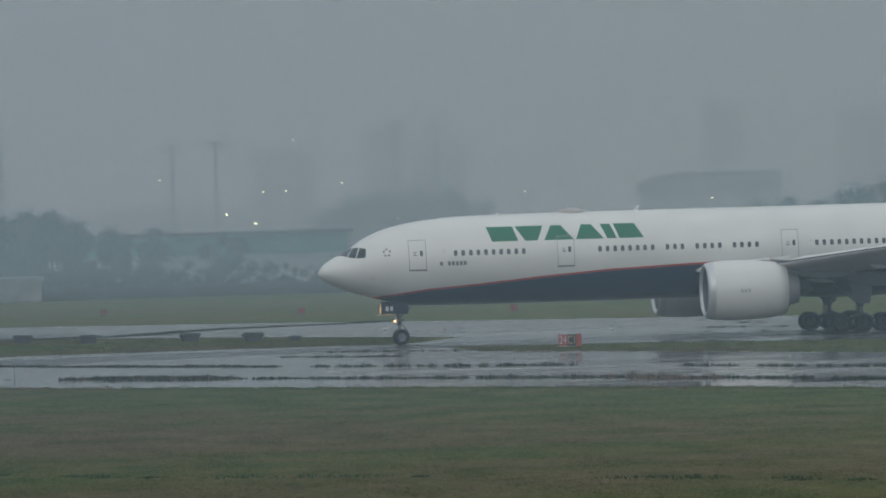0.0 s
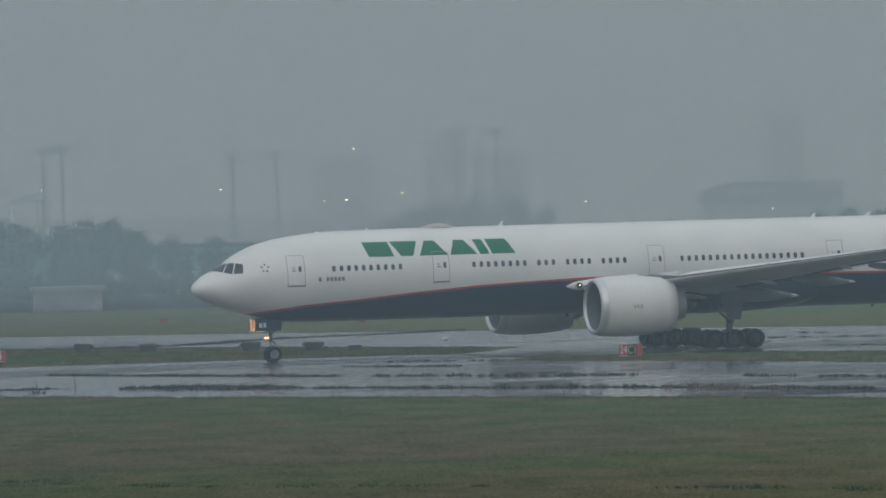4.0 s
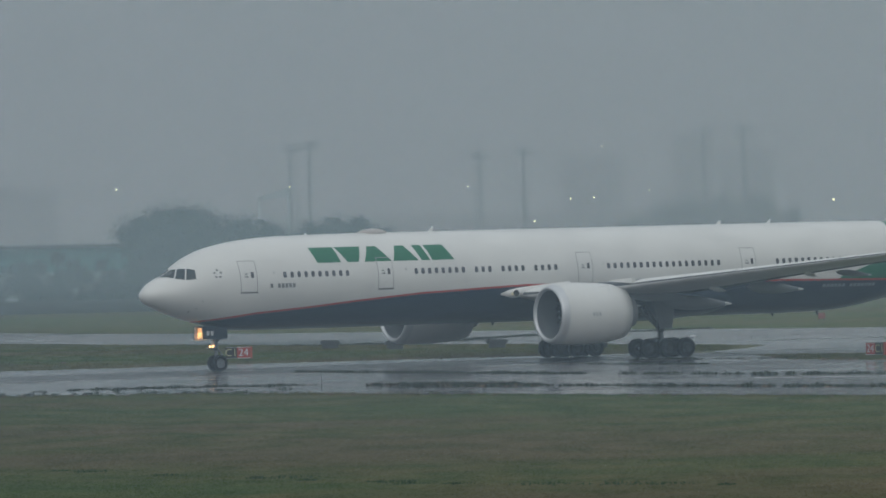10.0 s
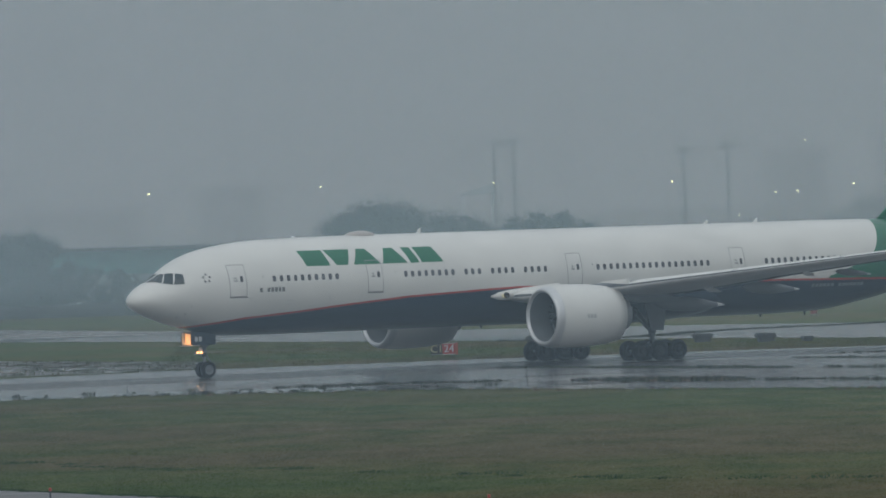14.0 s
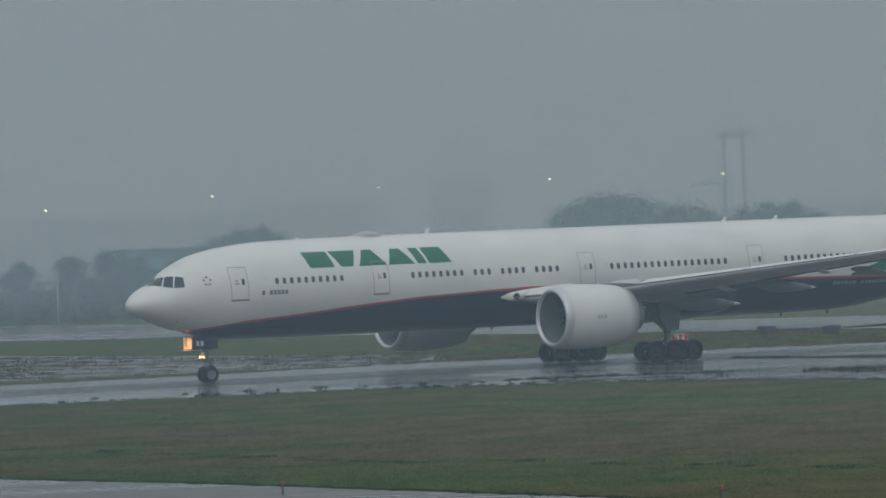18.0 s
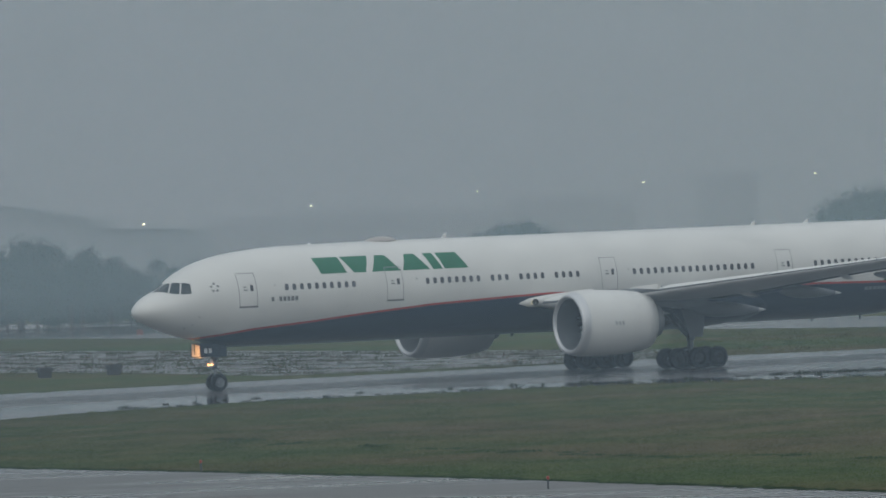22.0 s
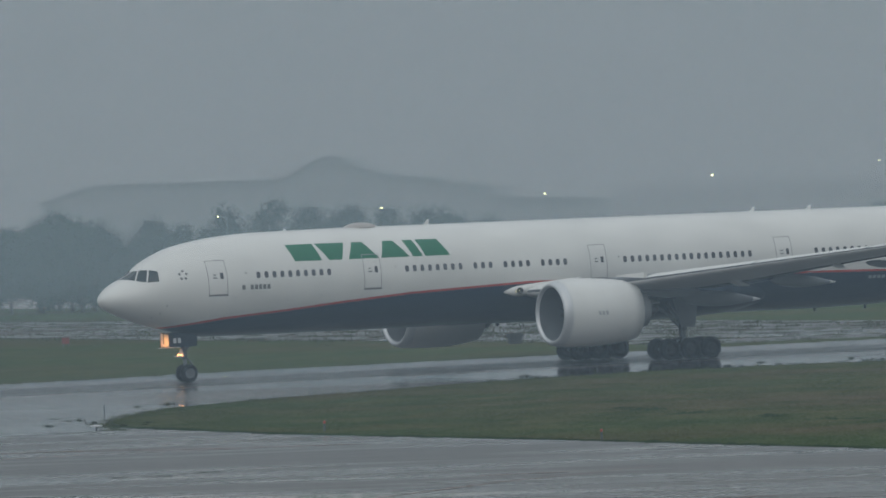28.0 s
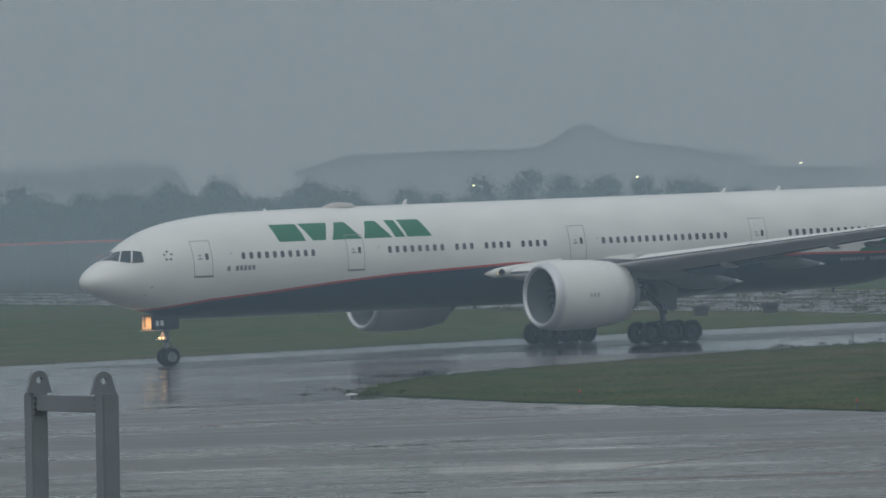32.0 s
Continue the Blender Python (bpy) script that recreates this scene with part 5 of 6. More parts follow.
def tufts(name, spots, material, label, blades=9, lean=0.5, thick=0.05, upright=0.0):
    """Tufts of blades: rows (x, y, width, height)."""
    gen = np.random.default_rng(len(spots) * 7 + blades)
    sp_ = np.repeat(np.array(spots), blades, axis=0)
    m = len(sp_)
    a, f = gen.uniform(0, 6.283, m), gen.random(m) ** 0.7
    x, y = sp_[:, 0] + sp_[:, 2] * f * np.cos(a), sp_[:, 1] + sp_[:, 2] * f * np.sin(a)
    h = sp_[:, 3] * gen.uniform(0.45, 1.0, m) * (1.0 - 0.55 * f ** 2)
    return blade_sheet(name, x, y, h, thick * gen.uniform(0.6, 1.4, m), lean, material, label, upright, blades)


RNG = random.Random(11)
M_TUFT = surface("grass_blades", (0.066, 0.088, 0.046), 0.9, 0, 0.35, 0.4)
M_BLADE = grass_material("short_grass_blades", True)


def along(pts, per_metre, spread, wide, tall, keep=1.0, gap_scale=0.25):
    """Tuft spots along a line, thinned in patches."""
    out = []
    for (ax, ay), (bx, by) in zip(pts, pts[1:]):
        length = math.hypot(bx - ax, by - ay)
        for _ in range(max(1, int(length * per_metre))):
            u = RNG.random()
            x, y = ax + (bx - ax) * u, ay + (by - ay) * u
            if noise.noise(Vector((x * gap_scale * 0.5, y * gap_scale, 3.0))) * 0.5 + 0.5 > keep:
                continue
            s = RNG.uniform(0.5, 1.3)
            out.append((x + RNG.gauss(0, spread), y + RNG.gauss(0, spread), wide * s, tall * s * RNG.uniform(0.7, 1.2)))
    return out


def clumps(pts, every, spread, wide, tall, keep=0.75):
    """Separate round clumps set along a joint, some of them missing."""
    out = []
    for (ax, ay), (bx, by) in zip(pts, pts[1:]):
        length = math.hypot(bx - ax, by - ay)
        for k in range(int(length / every)):
            if RNG.random() > keep:
                continue
            u = (k + RNG.random()) * every / length
            s = RNG.choice((0.4, 0.6, 0.8, 1.0, 1.4))
            out.append((ax + (bx - ax) * u + RNG.gauss(0, spread), ay + (by - ay) * u + RNG.gauss(0, spread), wide * s, tall * (0.6 + 0.5 * s) * RNG.uniform(0.7, 1.2)))
    return out


EDGE = NEAR_EDGE[1:]
# joints of the taxiway grown over, one row behind another
weeds = clumps([(28, 428), (40.7, 412), (52, 395.4), (57.4, 384.4), (80, 352)], 0.50, 0.10, 0.40, 0.27, 0.85)
weeds += along([(28, 428), (40.7, 412), (52, 395.4), (57.4, 384.4), (80, 352)], 6.0, 0.12, 0.34, 0.13, 0.66)
weeds += along([(14.5, 484), (24, 469), (31.2, 458)], 9.0, 0.12, 0.36, 0.20, 0.70) + clumps([(33.3, 454.6), (39.5, 447), (47.2, 438)], 0.45, 0.1, 0.38, 0.27, 0.85)
weeds += along([(33.5, 486.7), (40, 477.5)], 7.0, 0.12, 0.34, 0.17, 0.66) + clumps([(51.8, 428.5), (59.7, 415.8), (64, 409)], 0.6, 0.12, 0.38, 0.25, 0.75)
weeds += clumps([(37, 497.5), (43, 493.5), (47, 490.5)], 0.5, 0.2, 0.34, 0.20, 0.8)
# clumps in the pavement along the foot of the field
foot = [(12, 428), (4, 434.5), (-5, 438), (-15, 437), (-24, 434.5), (-31, 430), (-38, 420)]
weeds += clumps(foot, 0.60, 0.25, 0.40, 0.16, 0.85) + clumps([(x, y + 7) for x, y in foot], 1.3, 0.5, 0.40, 0.17, 0.55)
weeds += along([(18.7, 440), (25.7, 430)], 14.0, 0.7, 0.45, 0.30, 0.9) + along([(14, 444), (6, 447), (0, 446)], 6.0, 0.8, 0.42, 0.22, 0.7)
weeds += clumps([(-50, 357), (-53, 366), (-56, 373)], 0.8, 1.2, 0.45, 0.14, 0.6) + clumps([(-47, 398), (-51.5, 394), (-56, 390)], 0.7, 0.8, 0.4, 0.14, 0.5)
# drain line across the far pavement and joints beyond
weeds += along([(17, 586), (27, 584), (37, 606), (47, 615), (53, 622)], 9.0, 0.15, 0.45, 0.20, 1.0)
for k in range(5):
    weeds += along([(58 + 3 * k, 500 + 17 * k), (90, 476 + 17 * k), (130, 446 + 17 * k)], 2.2, 0.3, 0.5, 0.16, 0.55)
weeds += [(x + RNG.uniform(-0.5, 0.5), y, 0.35, 0.06) for x, y in ((-40.2, 283.9), (-38.5, 284.1), (-36.9, 286.7), (-25.8, 235.0), (-55.7, 295.7), (-42.7, 247.9), (-32.6, 239.8), (-57.0, 370.0)) for _ in range(5)]
tufts("weed_row", weeds, M_WEED, "dark green weeds along the pavement joints", 26, 0.5, 0.05)
dry = along([(45, 405), (50.5, 396.5)], 4.0, 0.30, 0.32, 0.50, 0.9) + along([(18.7, 440), (25.7, 430)], 6.0, 0.7, 0.4, 0.30, 0.8) + along(EDGE[:8], 0.9, 0.6, 0.25, 0.24, 0.6)
dry += along([(46, 491), (54, 476), (60, 465)], 3.0, 1.4, 0.5, 0.22, 0.7) + clumps([(28, 428.5), (57, 385)], 1.6, 0.2, 0.3, 0.22, 0.5)
tufts("dry_weeds", dry, M_DRYWEED, "reddish dry weeds at the pavement edge", 14, 0.4, 0.025)
fringe = along(EDGE[:9], 9.0, 0.35, 0.40, 0.17, 0.9) + along(EDGE[8:], 6.0, 0.30, 0.35, 0.09, 0.9) + clumps(EDGE[:9], 2.2, 0.4, 0.7, 0.26, 0.7)
fringe += along(FAR_EDGE[3:9], 5.0, 0.4, 0.4, 0.12, 0.8)
tufts("edge_grass", fringe, M_BLADE, "longer green grass along the pavement edge", 16, 0.5, 0.03, 0.55)
ditch = clumps([(44, 243), (36.4, 252.9), (29.6, 261), (24, 267.5), (14.7, 275.2), (8.8, 282.7), (5.5, 290), (0, 300.5), (-4, 303.5), (-14.4, 326), (-27.5, 357)], 2.0, 0.5, 1.0, 0.15, 0.55)
ditch += along([(5, 254.6), (-11, 286.6), (-25, 310.6), (-40, 334.6), (-50, 354.6)], 7.0, 0.25, 0.3, 0.08, 0.95)
M_DITCH = surface("dark_ditch_weeds", (0.046, 0.084, 0.040), 0.9, 0, 0.3, 0.5, spec=0.1)
tufts("ditch_weeds", ditch, M_DITCH, "dark green clumps of weeds along a shallow ditch", 46, 0.6, 0.03, 0.75)
old = []
for k in range(6):
    f = k / 5
    a0, a1 = (-6, 513 + 24 * f), (-30, 505 + 70 * f)
    a2, a3 = (-58, 560 + 78 * f), (-100, 642 + 80 * f)
    line = [a0, a1, a2, a3, (-150, 740 + 80 * f)]
    old += clumps(line, 1.5, 1.5, 1.3, 0.22, 0.8) + clumps(line, 3.0, 3.6, 1.0, 0.20, 0.7)
    old += along(line, 1.6, 0.8, 1.2, 0.12, 0.55, 0.05)
tufts("old_pavement_weeds", old, M_TUFT, "weeds growing over the broken pavement", 14, 0.5, 0.06, 0.35)
reds = [(x + RNG.gauss(0, 3), y + RNG.gauss(0, 1), w, t * 0.9) for x, y, w, t in old[::4]]
tufts("old_pavement_dry_weeds", reds, M_DRYWEED, "brown dry weeds over the broken pavement", 10, 0.5, 0.045, 0.35)
strip = []
for _ in range(2600):
    x = RNG.uniform(-8, 47)
    lo = float(np.interp(x, [-8, -5, 6, 14, 24, 33, 42, 47], [508, 511.5, 513.5, 516.5, 518.5, 520, 520, 530]))
    hi = float(np.interp(x, [-8, 4, 17, 28, 35, 41, 50], [634, 610, 589, 576, 566, 555, 539]))
    strip.append((x, RNG.uniform(lo, hi), RNG.uniform(0.3, 0.7), RNG.uniform(0.08, 0.20)))
for _ in range(1100):
    x = RNG.uniform(46.5, 78)
    lo, hi = 487.5 - 1.9 * (x - 46.5), 503 - 0.64 * (x - 48)
    strip.append((x, lo + (hi - lo) * RNG.random(), RNG.uniform(0.25, 0.6), RNG.uniform(0.10, 0.22)))
tufts("strip_grass", strip, M_BLADE, "rough grass strip between two taxiways", 12, 0.5, 0.045, 0.5)


def field_grass():
    """Short grass over the field between the taxiway and the apron, and the verge beyond the taxiway."""
    gen = np.random.default_rng(5)
    x, y = gen.uniform(-56, 62, 420000), gen.uniform(215, 438, 420000)
    near = np.interp(x, [-52, -50, -40, -25, -11, 5, 40, 62], [372, 354, 334, 310, 286, 254, 196, 160])
    far = np.interp(x, [-52, -51.5, -48, -43.5, -38.5, -31, -24, -15, -5, 4, 12, 19, 25, 33, 41, 54, 70], [372, 385, 397, 406, 417, 428, 432, 434, 434, 430, 424, 414, 407, 397, 387, 368, 344])
    ok = (y > near + 0.2) & (y < far - 0.1) & (x > -0.18 * y) & (x < 0.158 * y)
    x, y = x[ok], y[ok]
    patch = np.sin(x * 0.9 + 1.7 * np.sin(y * 0.11)) * np.sin(y * 0.23 + 1.3 * np.sin(x * 0.31))
    h = gen.uniform(0.018, 0.045, len(x)) * (1.0 + 0.35 * patch)
    return blade_sheet("field_grass", x, y, h, gen.uniform(0.02, 0.05, len(x)), 0.6, M_BLADE, "short rain-wet airfield grass", 0.85, 6)


field_grass()


# ---- trees ----
def tree(x, y, tall, seed, wide=0.42):
    """Tapered trunk, limbs, and a crown of many leaf clumps."""
    rng = random.Random(seed)
    t = thing("tree", pose(x, y, 0, 0, 0, rng.uniform(0, 360)), "dark broadleaf tree dim in the drizzle", "tree", "trees along the airfield")
    bm = bmesh.new()
    tube(bm, (0, 0, 0), (0.1, 0, tall * 0.5), tall * 0.022, tall * 0.012, 8)
    for k in range(5):
        a, z0 = rng.uniform(0, 6.28), tall * rng.uniform(0.28, 0.5)
        tube(bm, (0.05, 0, z0), (tall * 0.24 * math.cos(a), tall * 0.24 * math.sin(a), z0 + tall * rng.uniform(0.15, 0.3)), tall * 0.010, tall * 0.004, 6)
    part("trunk", bm, M_BARK, t, "brown trunk and limbs")
    lobes = []
    for k in range(13):
        a, r = rng.uniform(0, 6.28), tall * wide * rng.random() ** 0.6 * 0.75
        up = rng.uniform(0.14, 0.80)
        r *= 1.15 - 0.6 * up
        lobes.append((r * math.cos(a), r * math.sin(a), tall * up, tall * rng.uniform(0.15, 0.23)))
    lobes.append((0, 0, tall * 0.83, tall * 0.17))
    gen = np.random.default_rng(seed)
    per = 400 if tall > 6 else 170
    lob = np.repeat(np.array(lobes), per, axis=0)
    m = len(lob)
    d = gen.normal(size=(m, 3)) * (1, 1, 0.8)
    d /= np.linalg.norm(d, axis=1)[:, None]
    reach = gen.uniform(0.15, 1.06, m) ** 0.55
    c = lob[:, :3] + d * (lob[:, 3] * reach)[:, None]
    u = gen.normal(size=(m, 3))
    u /= np.linalg.norm(u, axis=1)[:, None]
    v = np.cross(u, gen.normal(size=(m, 3)))
    v /= np.linalg.norm(v, axis=1)[:, None]
    s = (tall * gen.uniform(0.007, 0.014, m) * np.where(reach < 0.62, 2.4, 1.0))[:, None]
    verts = np.stack([c - u * s, c + v * s * 0.8, c + u * s, c - v * s * 0.8], axis=1).reshape(-1, 3).tolist()
    faces = np.arange(4 * m).reshape(-1, 4).tolist()
    mesh_part("crown", verts, faces, M_LEAF, t, "dense dark green crown")
    return t


SKYLINE = [(-175, 12.0), (-165, 12.5), (-157, 11.4), (-147, 12.2), (-141, 12.3), (-130, 11.9), (-119, 10.5), (-110, 11.6), (-104, 12.3), (-100, 11.5), (-95, 11.0), (-91, 10.9), (-87, 10.5), (-84, 9.8), (-79, 9.1), (-76, 7.8), (-71, 7.4), (-66, 7.1), (-62, 7.3), (-56, 7.0), (-50, 7.4), (-46, 8.0), (-42, 7.0), (-38, 6.6)]
SKYLINE2 = [(-33, 9.0), (-30.5, 10.0), (-28, 10.2), (-25.5, 9.0), (-20, 5.5), (-10, 5.5), (-5, 6.0), (-1, 7.0), (4, 6.0), (8.6, 11.4), (10.8, 12.4), (13.3, 12.7), (16, 12.3), (18.2, 11.2), (20.6, 11.2), (24, 9.8), (28.3, 10.2), (31, 10.9), (34, 10.6), (37, 9.3), (41, 8.3), (46, 8.2), (54, 7.2), (61, 7.4), (66, 9.5), (69, 11.2), (72.5, 11.8), (76.5, 12.2), (80.5, 12.1), (85, 10.5), (100, 7), (112, 7.5), (117, 9.2), (120.5, 9.8), (124, 9.4), (129.5, 11), (132.5, 12.0), (138, 12.3)]
seed = 1
for table in (SKYLINE, SKYLINE2):
    for x, h in table:
        depth = (824 if table is SKYLINE else 1085 if 58 < x < 92 else 856) + RNG.uniform(-7, 8)
        k = depth / 880
        tree(x * k, depth, 9.76 + (h - 9.76) * k, seed, 0.40 if h > 8 else 0.62)
        seed += 1
for k in range(9):
    tree(-207 + 2.9 * k, 1100 + RNG.uniform(-5, 5), RNG.uniform(15.0, 16.4), seed, 0.34)
    seed += 1
for k in range(52):
    x = -173 + k * 2.0 + RNG.uniform(-1, 1)
    h = float(np.interp(x, [-175, -141, -110, -87, -70], [11, 11.2, 9.2, 8.8, 6.0])) * RNG.uniform(0.82, 1.04)
    tree(x * 0.925, 813 + RNG.uniform(-5, 5), 9.76 + (h - 9.76) * 0.925, seed, 0.5)
    seed += 1
for k in range(84):
    x = -78 + k * 2.45 + RNG.uniform(-0.9, 0.9)
    high = 1.35 if x < 14 else 1.0
    tree(x * 0.97, 848 + RNG.uniform(-5, 8), RNG.uniform(3.0, 4.5) * high, seed, 0.75)
    seed += 1


# ---- lamps, masts and buildings in the distance ----
def street_lamp(x, y, tall, lit=0.095):
    t = thing("street_lamp", pose(x + 0.9, y, 0), "tall thin street lamp with a lit yellow-white head", "street lamp", "street lamps")
    bm = bmesh.new()
    tube(bm, (0, 0, 0), (0, 0, tall - 0.1), 0.06, 0.04, 8)
    part("pole", bm, M_POLE, t)
    bm = bmesh.new()
    tube(bm, (0, 0, tall - 0.1), (-0.8, -0.2, tall + 0.05), 0.05, 0.04, 6)
    part("arm", bm, M_POLE, t)
    bm = bmesh.new()
    bmesh.ops.create_uvsphere(bm, u_segments=12, v_segments=8, radius=lit)
    for v in bm.verts:
        v.co = Vector((v.co.x * 1.35 - 0.9, v.co.y - 0.2, v.co.z * 0.7 + tall))
    part("lamp_head", bm, M_LAMP, t, "lit yellow-white lamp head", True)


# rows: bearing from the viewpoint in degrees, elevation in degrees, distance
LAMPS = [(5.81, 0.06, 960), (4.42, 0.16, 950), (3.05, 0.22, 940), (1.70, 0.25, 935), (0.39, 0.26, 930), (-0.91, 0.245, 930), (-2.17, 0.23, 935), (-3.43, 0.17, 812), (-4.70, 0.08, 803), (-5.94, 0.02, 803), (-7.18, 0.0, 803), (7.22, -0.03, 970)]
for a, e, d in LAMPS:
    street_lamp(d * math.tan(radians(a)), d, EYE[2] + d / math.cos(radians(a)) * math.tan(radians(e)))
for x, z, s in ((63.6, 11.6, 0.09), (66.4, 11.7, 0.10), (58.9, 8.9, 0.09), (62.5, 7.7, 0.14), (80.4, 7.7, 0.08), (67.5, 18.1, 0.07)):
    street_lamp(x, 950, z, s)


def flood_mast(x, y, tall):
    t = thing("flood_mast", pose(x, y, 0), "tall floodlight mast with a wide lamp frame, dim in mist", "light mast", "floodlight masts")
    bm = bmesh.new()
    tube(bm, (0, 0, 0), (0, 0, tall), 0.40, 0.26, 10)
    part("mast", bm, M_MAST, t)
    bm = bmesh.new()
    for z in (0.0, 0.7):
        box(bm, (-1.7, -0.1, tall - 0.9 + z), (1.7, 0.1, tall - 0.7 + z))
    box(bm, (-1.8, -0.5, tall - 1.2), (1.8, 0.5, tall - 1.05))
    part("frame", bm, M_MAST, t)
    for k in range(7):
        for z in (0.0, 0.7):
            bm = bmesh.new()
            box(bm, (-1.65 + 0.5 * k, -0.35, tall - 1.0 + z), (-1.25 + 0.5 * k, 0.0, tall - 0.55 + z), 0.03)
            part("floodlight", bm, M_MAST, t)


for x, tall in ((38.8, 22.2), (42.1, 22.4), (71.4, 20.2), (78.9, 20.8), (110.0, 23.4), (117.0, 23.6)):
    flood_mast(x * 0.968, 1258, tall)


def block_building(name, x, y, wide, deep, tall, material, label, floors=0, bays=0, category="building"):
    b = thing(name, pose(x, y, 0), label, category)
    bm = bmesh.new()
    box(bm, (-wide / 2, 0, 0), (wide / 2, deep, tall), 0.1)
    part("wall", bm, material, b)
    bm = bmesh.new()
    box(bm, (-wide / 2 - 0.3, -0.3, tall), (wide / 2 + 0.3, deep + 0.3, tall + 0.5), 0.05)
    part("roof", bm, M_ROOF, b)
    for i in range(floors):
        for j in range(bays):
            z = tall * (i + 0.35) / floors
            xx = -wide / 2 + wide * (j + 0.2) / bays
            bm = bmesh.new()
            box(bm, (xx, -0.08, z), (xx + wide * 0.6 / bays, 0.02, z + tall * 0.42 / floors))
            part("window", bm, M_PANE, b)
    return b


def warehouse():
    """The long low building with teal cladding under a dark eave."""
    w = thing("warehouse", pose(0, 872, 0), "long low warehouse with teal cladding and a dark eave", "warehouse")
    for k in range(14):
        x0, high = -44 + 8.0 * k, 7.1 if k < 8 else 6.6
        bm = bmesh.new()
        box(bm, (x0, 0, 4.4), (x0 + 7.96, 14, high))
        for j in range(8):
            box(bm, (x0 + 0.45 + j, -0.06, 4.45), (x0 + 0.55 + j, 0.0, high - 0.05))
        part("cladding_panel", bm, M_TEAL, w, "teal ribbed cladding")
        bm = bmesh.new()
        box(bm, (x0, 0.2, 0), (x0 + 7.96, 14, 4.38))
        part("lower_wall", bm, M_FAR, w)
        bm = bmesh.new()
        box(bm, (x0 + 1.0, 0.05, 0.2), (x0 + 6.4, 0.22, 3.6))
        part("shutter", bm, M_WALL if k % 3 == 1 else M_FAR, w)
    for x0, x1, high in ((-44.6, 20.0, 7.1), (20.0, 68.6, 6.6)):
        bm = bmesh.new()
        box(bm, (x0, -0.8, high), (x1, 14.8, high + 0.4), 0.05)
        part("roof", bm, M_TARP, w, "dark flat roof edge")


warehouse()
block_building("concrete_store", 27.2, 832, 7.6, 5, 2.3, M_CONC, "small pale concrete store at the airfield edge")
boundary_wall = thing("boundary_wall", pose(0, 838, 0), "long damp concrete boundary wall before a hedge", "wall")
for k in range(30):
    bm = bmesh.new()
    box(bm, (-70 + 5.0 * k, 0, 0), (-65.25 + 5.0 * k, 0.18, 1.45 + 0.08 * math.sin(k * 2.1)))
    part("panel", bm, M_DAMP, boundary_wall)
    bm = bmesh.new()
    box(bm, (-65.25 + 5.0 * k, -0.05, 0), (-65.0 + 5.0 * k, 0.22, 1.55))
    part("post", bm, M_DAMP, boundary_wall)
block_building("office_block", 194.0, 1312, 7.5, 12, 23.7, M_FAR, "tall slatted office block dim in the mist", 7, 1)
block_building("tower_block", 193, 1500, 7.0, 10, 27.5, M_FAR, "tall tower block dim in the mist", 9, 3)
block_building("tower_block", 117, 1400, 7.0, 10, 23.0, M_FAR, "tall tower block dim in the mist", 8, 3)
block_building("tower_block", 127, 1400, 9.5, 10, 20.5, M_FAR, "tall tower block dim in the mist", 7, 4)
block_building("tower_block", 98, 1400, 11.0, 10, 19.8, M_FAR, "tall tower block dim in the mist", 7, 4)
block_building("office_block", -6.5, 1310, 10.8, 12, 15.9, M_FAR, "square grey office block dim in the mist", 4, 6)
block_building("office_block", 145.0, 1100, 9.4, 12, 12.6, M_GABLE, "low flat-roofed block beside the arched hall", 3, 6)
block_building("terminal_block", -69, 1292, 51, 20, 11.6, M_WALL, "long low terminal block dim in the mist", 3, 14)
block_building("terminal_block", -33, 1298, 22, 20, 12.9, M_WALL, "pale low terminal block dim in the mist", 3, 6)
block_building("terminal_block", 66, 1298, 62, 20, 9.6, M_WALL, "pale low terminal block dim in the mist", 2, 16)


def arched_hall():
    """A hall with a rounded gable and a row of upright windows."""
    h = thing("arched_hall", pose(131.0, 1062, 0), "hall with a rounded roof and a row of windows", "hall")
    bm = bmesh.new()
    n, rows = 20, []
    for y in (0, 18):
        rows.append([bm.verts.new((4.75 * math.cos(math.pi * k / n), y, 10.2 + 2.5 * math.sin(math.pi * k / n))) for k in range(n + 1)] + [bm.verts.new((-4.75, y, 0)), bm.verts.new((4.75, y, 0))])
    m = len(rows[0])
    bm.faces.new(rows[0][::-1])
    bm.faces.new(rows[1])
    for k in range(m):
        bm.faces.new((rows[0][k], rows[0][(k + 1) % m], rows[1][(k + 1) % m], rows[1][k]))
    part("hall", bm, M_GABLE, h, "pale rounded gable")
    for k in range(9):
        bm = bmesh.new()
        box(bm, (-3.85 + 0.90 * k, -0.1, 10.0), (-3.40 + 0.90 * k, 0.02, 10.9))
        part("window", bm, M_PANE, h)
    bm = bmesh.new()
    rows = []
    for r, y in ((0.0, -0.6), (0.28, -0.6), (0.28, 18.4), (0.0, 18.4)):
        rows.append([bm.verts.new(((4.80 + r) * math.cos(math.pi * k / n), y, 10.25 + (2.5 + r) * math.sin(math.pi * k / n))) for k in range(n + 1)])
    for p, q in zip(rows, rows[1:]):
        for k in range(n):
            bm.faces.new((p[k], p[k + 1], q[k + 1], q[k]))
    part("roof", bm, M_TARP, h, "dark curved roof edge")


arched_hall()


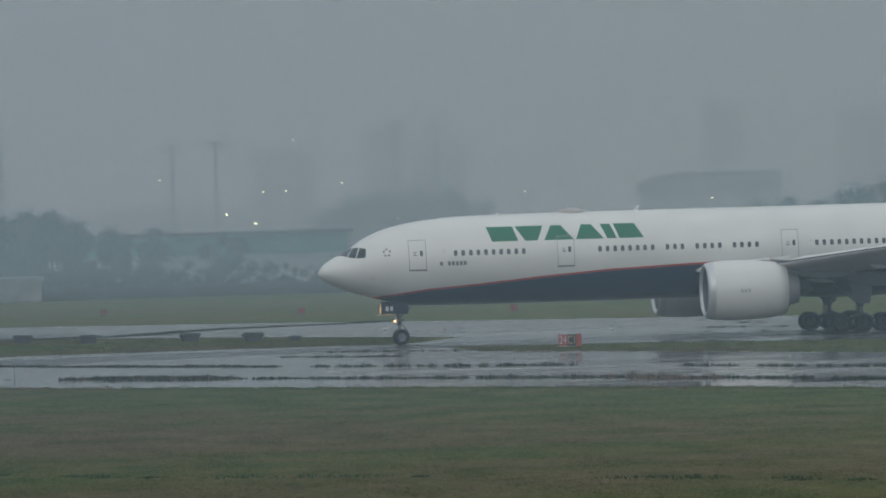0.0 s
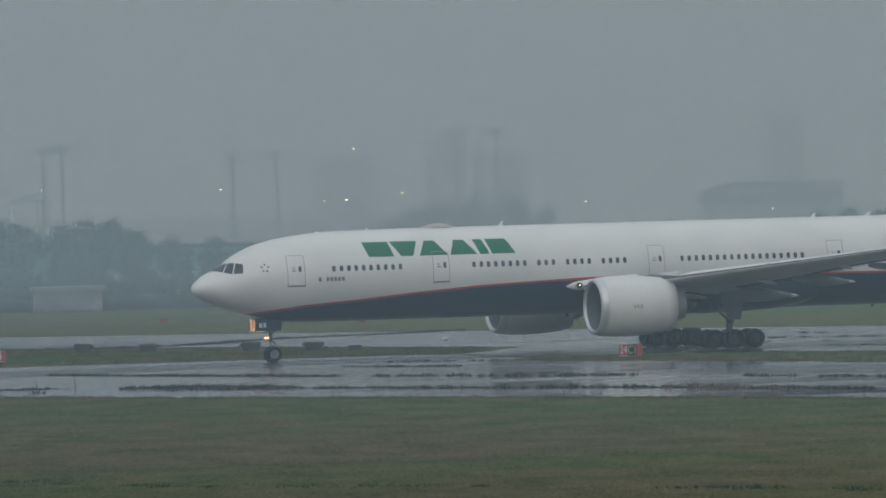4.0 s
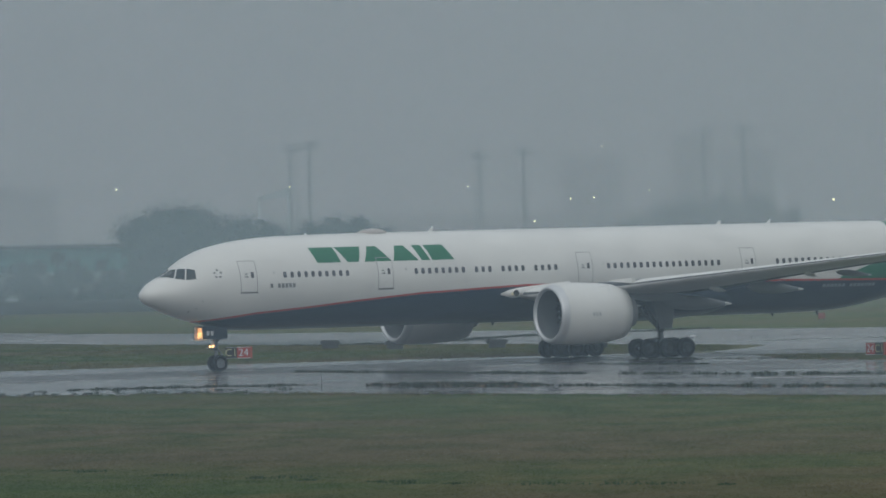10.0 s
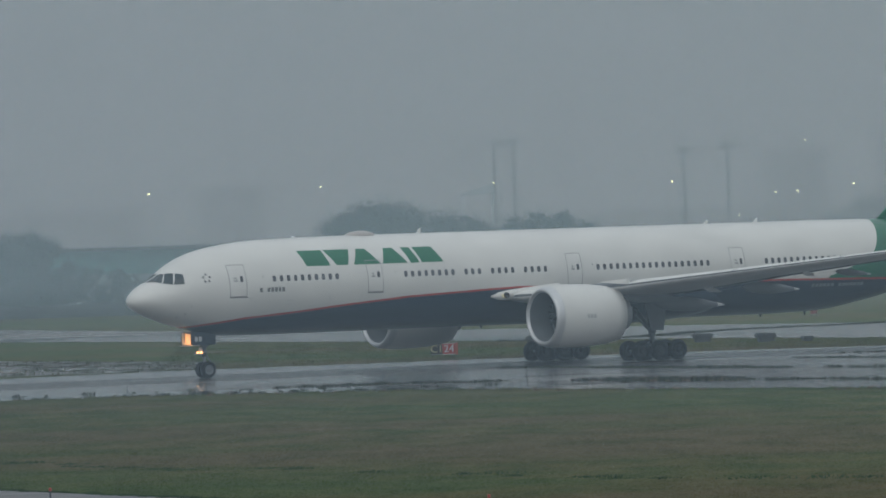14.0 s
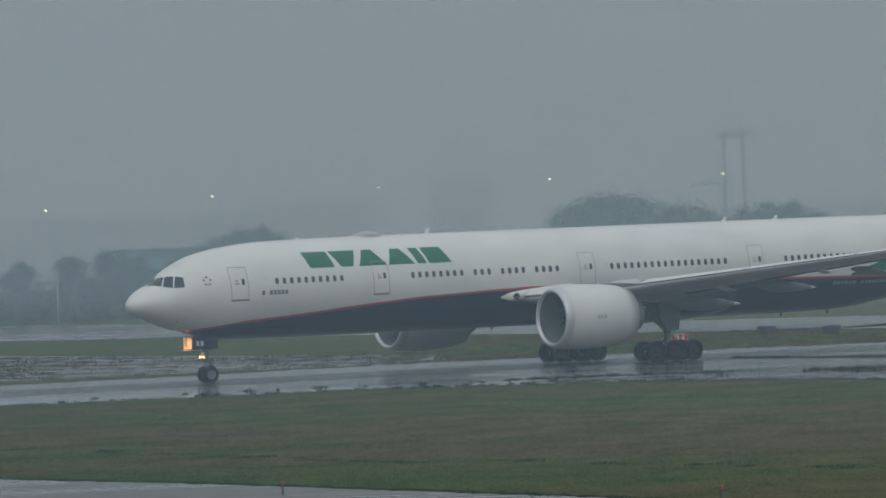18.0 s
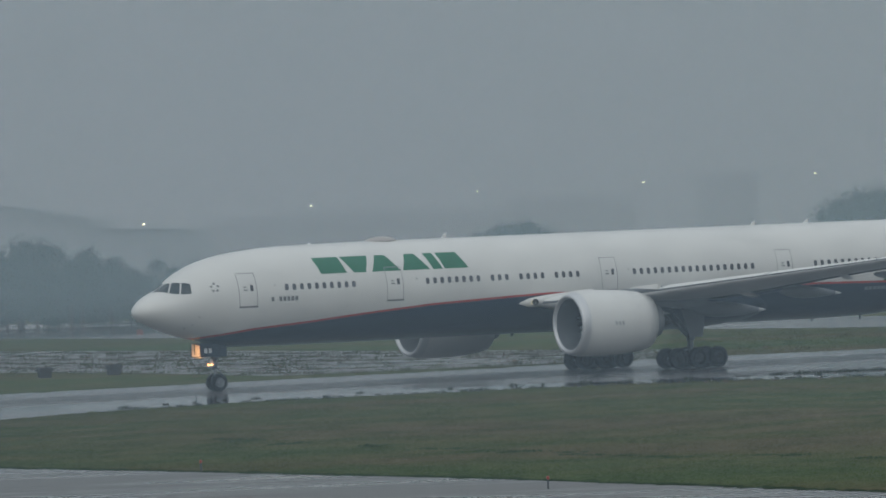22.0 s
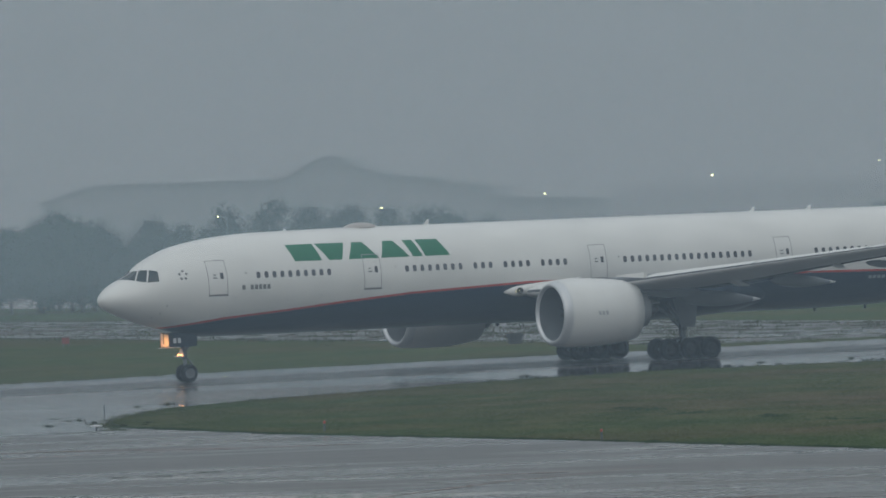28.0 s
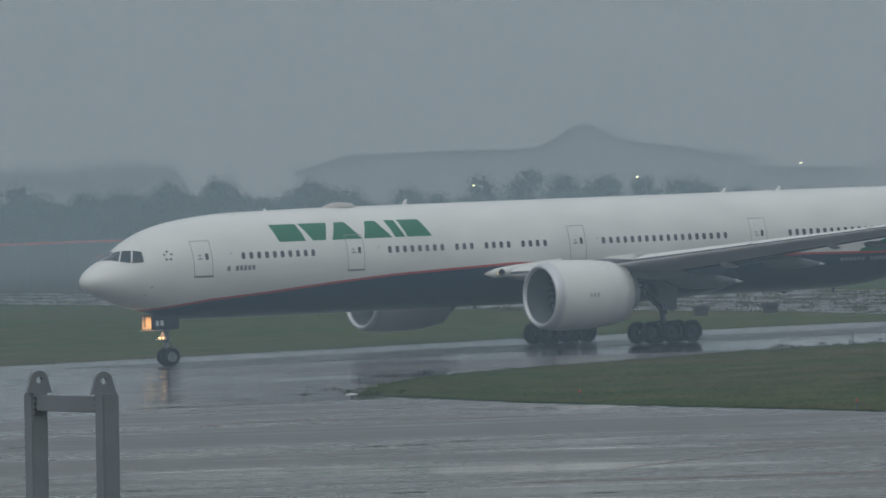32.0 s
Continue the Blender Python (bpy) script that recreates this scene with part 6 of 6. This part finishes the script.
def slanted_shed():
    s = thing("slanted_shed", pose(27.7, 1000, 0), "open shed with a bright slanted roof, dim in mist", "shed")
    for x, z in ((-2.0, 12.4), (1.9, 13.2)):
        for y in (0.2, 7.8):
            bm = bmesh.new()
            tube(bm, (x, y, 0), (x, y, z + 0.13 * y), 0.06, n=8)
            part("post", bm, M_PALE, s)
    bm = bmesh.new()
    vs = [bm.verts.new(p) for p in ((-2.4, -0.4, 12.5), (2.2, -0.4, 12.9), (2.2, 8.4, 14.2), (-1.9, 8.4, 12.9), (-2.4, -0.4, 12.4), (2.2, -0.4, 12.8), (2.2, 8.4, 14.1), (-1.9, 8.4, 12.8))]
    for f in ((0, 1, 2, 3), (7, 6, 5, 4), (0, 4, 5, 1), (1, 5, 6, 2), (2, 6, 7, 3), (3, 7, 4, 0)):
        bm.faces.new([vs[k] for k in f])
    part("roof", bm, M_CHECK, s, "pale slanted roof")


slanted_shed()


M_HANGAR = surface("weathered_hangar_sheeting", (0.42, 0.43, 0.44), 0.7, 0, 0.15, 0.2)


def hangar():
    """A broad hangar: a long flat hall, a rounded peak and a lower hall beyond it."""
    h = thing("hangar", pose(0, 1160, 0), "broad hangar with a long flat roof and rounded peak", "hangar")
    outline = [(-173.8, 0), (-173.8, 12.8), (-165.7, 15.2), (-136, 15.1), (-133.5, 16.3), (-131.6, 17.6), (-130, 18.3), (-127.4, 18.4), (-124.8, 16.7), (-121.5, 15.4), (-119.5, 15.2), (-111.5, 14.3), (-110.8, 13.3), (-104, 12.9), (-103.4, 11.0), (-88, 10.4), (-88, 0)]
    bm = bmesh.new()
    rows = [[bm.verts.new((x, y, z)) for x, z in outline] for y in (0, 40)]
    m = len(outline)
    bm.faces.new(rows[0])
    bm.faces.new(rows[1][::-1])
    for k in range(m):
        bm.faces.new((rows[0][k], rows[0][(k + 1) % m], rows[1][(k + 1) % m], rows[1][k]))
    part("shell", bm, M_HANGAR, h, "pale grey sheet metal walls")
    # roof edges stand forward as dark lines
    bm = bmesh.new()
    for (ax, az), (bx, bz) in zip(outline[1:-2], outline[2:-1]):
        vs = [bm.verts.new(p) for p in ((ax, -0.9, az - 0.35), (bx, -0.9, bz - 0.35), (bx, -0.9, bz + 0.12), (ax, -0.9, az + 0.12), (ax, 0.2, az - 0.35), (bx, 0.2, bz - 0.35), (bx, 0.2, bz + 0.12), (ax, 0.2, az + 0.12))]
        for f in ((0, 1, 2, 3), (0, 4, 5, 1), (3, 2, 6, 7)):
            bm.faces.new([vs[k] for k in f])
    part("roof_edge", bm, M_TARP, h, "dark roof edge")
    for k in range(8):
        bm = bmesh.new()
        box(bm, (-172 + 4.9 * k, -0.15, 9.0), (-167.4 + 4.9 * k, 0.02, 13.0))
        part("hangar_door", bm, M_FAR, h, "grey sliding door leaf")
    bm = bmesh.new()
    box(bm, (-136.0, -0.4, 13.2), (-104.0, 0.0, 13.6))
    part("fascia", bm, M_WALL, h)


hangar()


# ---- what moves ----
def motions():
    walk(airliner, [(t, pose(x, y, 0.03, 0, 0, a)) for t, x, y, a in TAXI])
    ts = [r[0] for r in TAXI]
    gone = [0.0]
    for p, q in zip(TAXI, TAXI[1:]):
        gone.append(gone[-1] + math.hypot(q[1] - p[1], q[2] - p[2]))
    for w, hub, radius in WHEELS:
        rows = []
        for k in range(161):
            t = k * 0.2
            angle = float(np.interp(t, ts, gone)) / radius
            rows.append((t, Matrix.Translation(hub) @ Matrix.Rotation(angle, 4, "Y")))
        walk(w, rows)

    # the added covers slide off the steady lamps to make the flashes
    for cover, rest, way in BEACONS:
        rows = [(0.0, Matrix.Translation(rest))]
        for t in (21.5, 30.0):
            rows += [(t - 0.2, Matrix.Translation(rest)), (t - 0.1, Matrix.Translation(rest)), (t, Matrix.Translation(rest + Vector((0, 0, way)))), (t + 0.1, Matrix.Translation(rest)), (t + 0.2, Matrix.Translation(rest))]
        walk(cover, rows + [(32.0, Matrix.Translation(rest))])


motions()
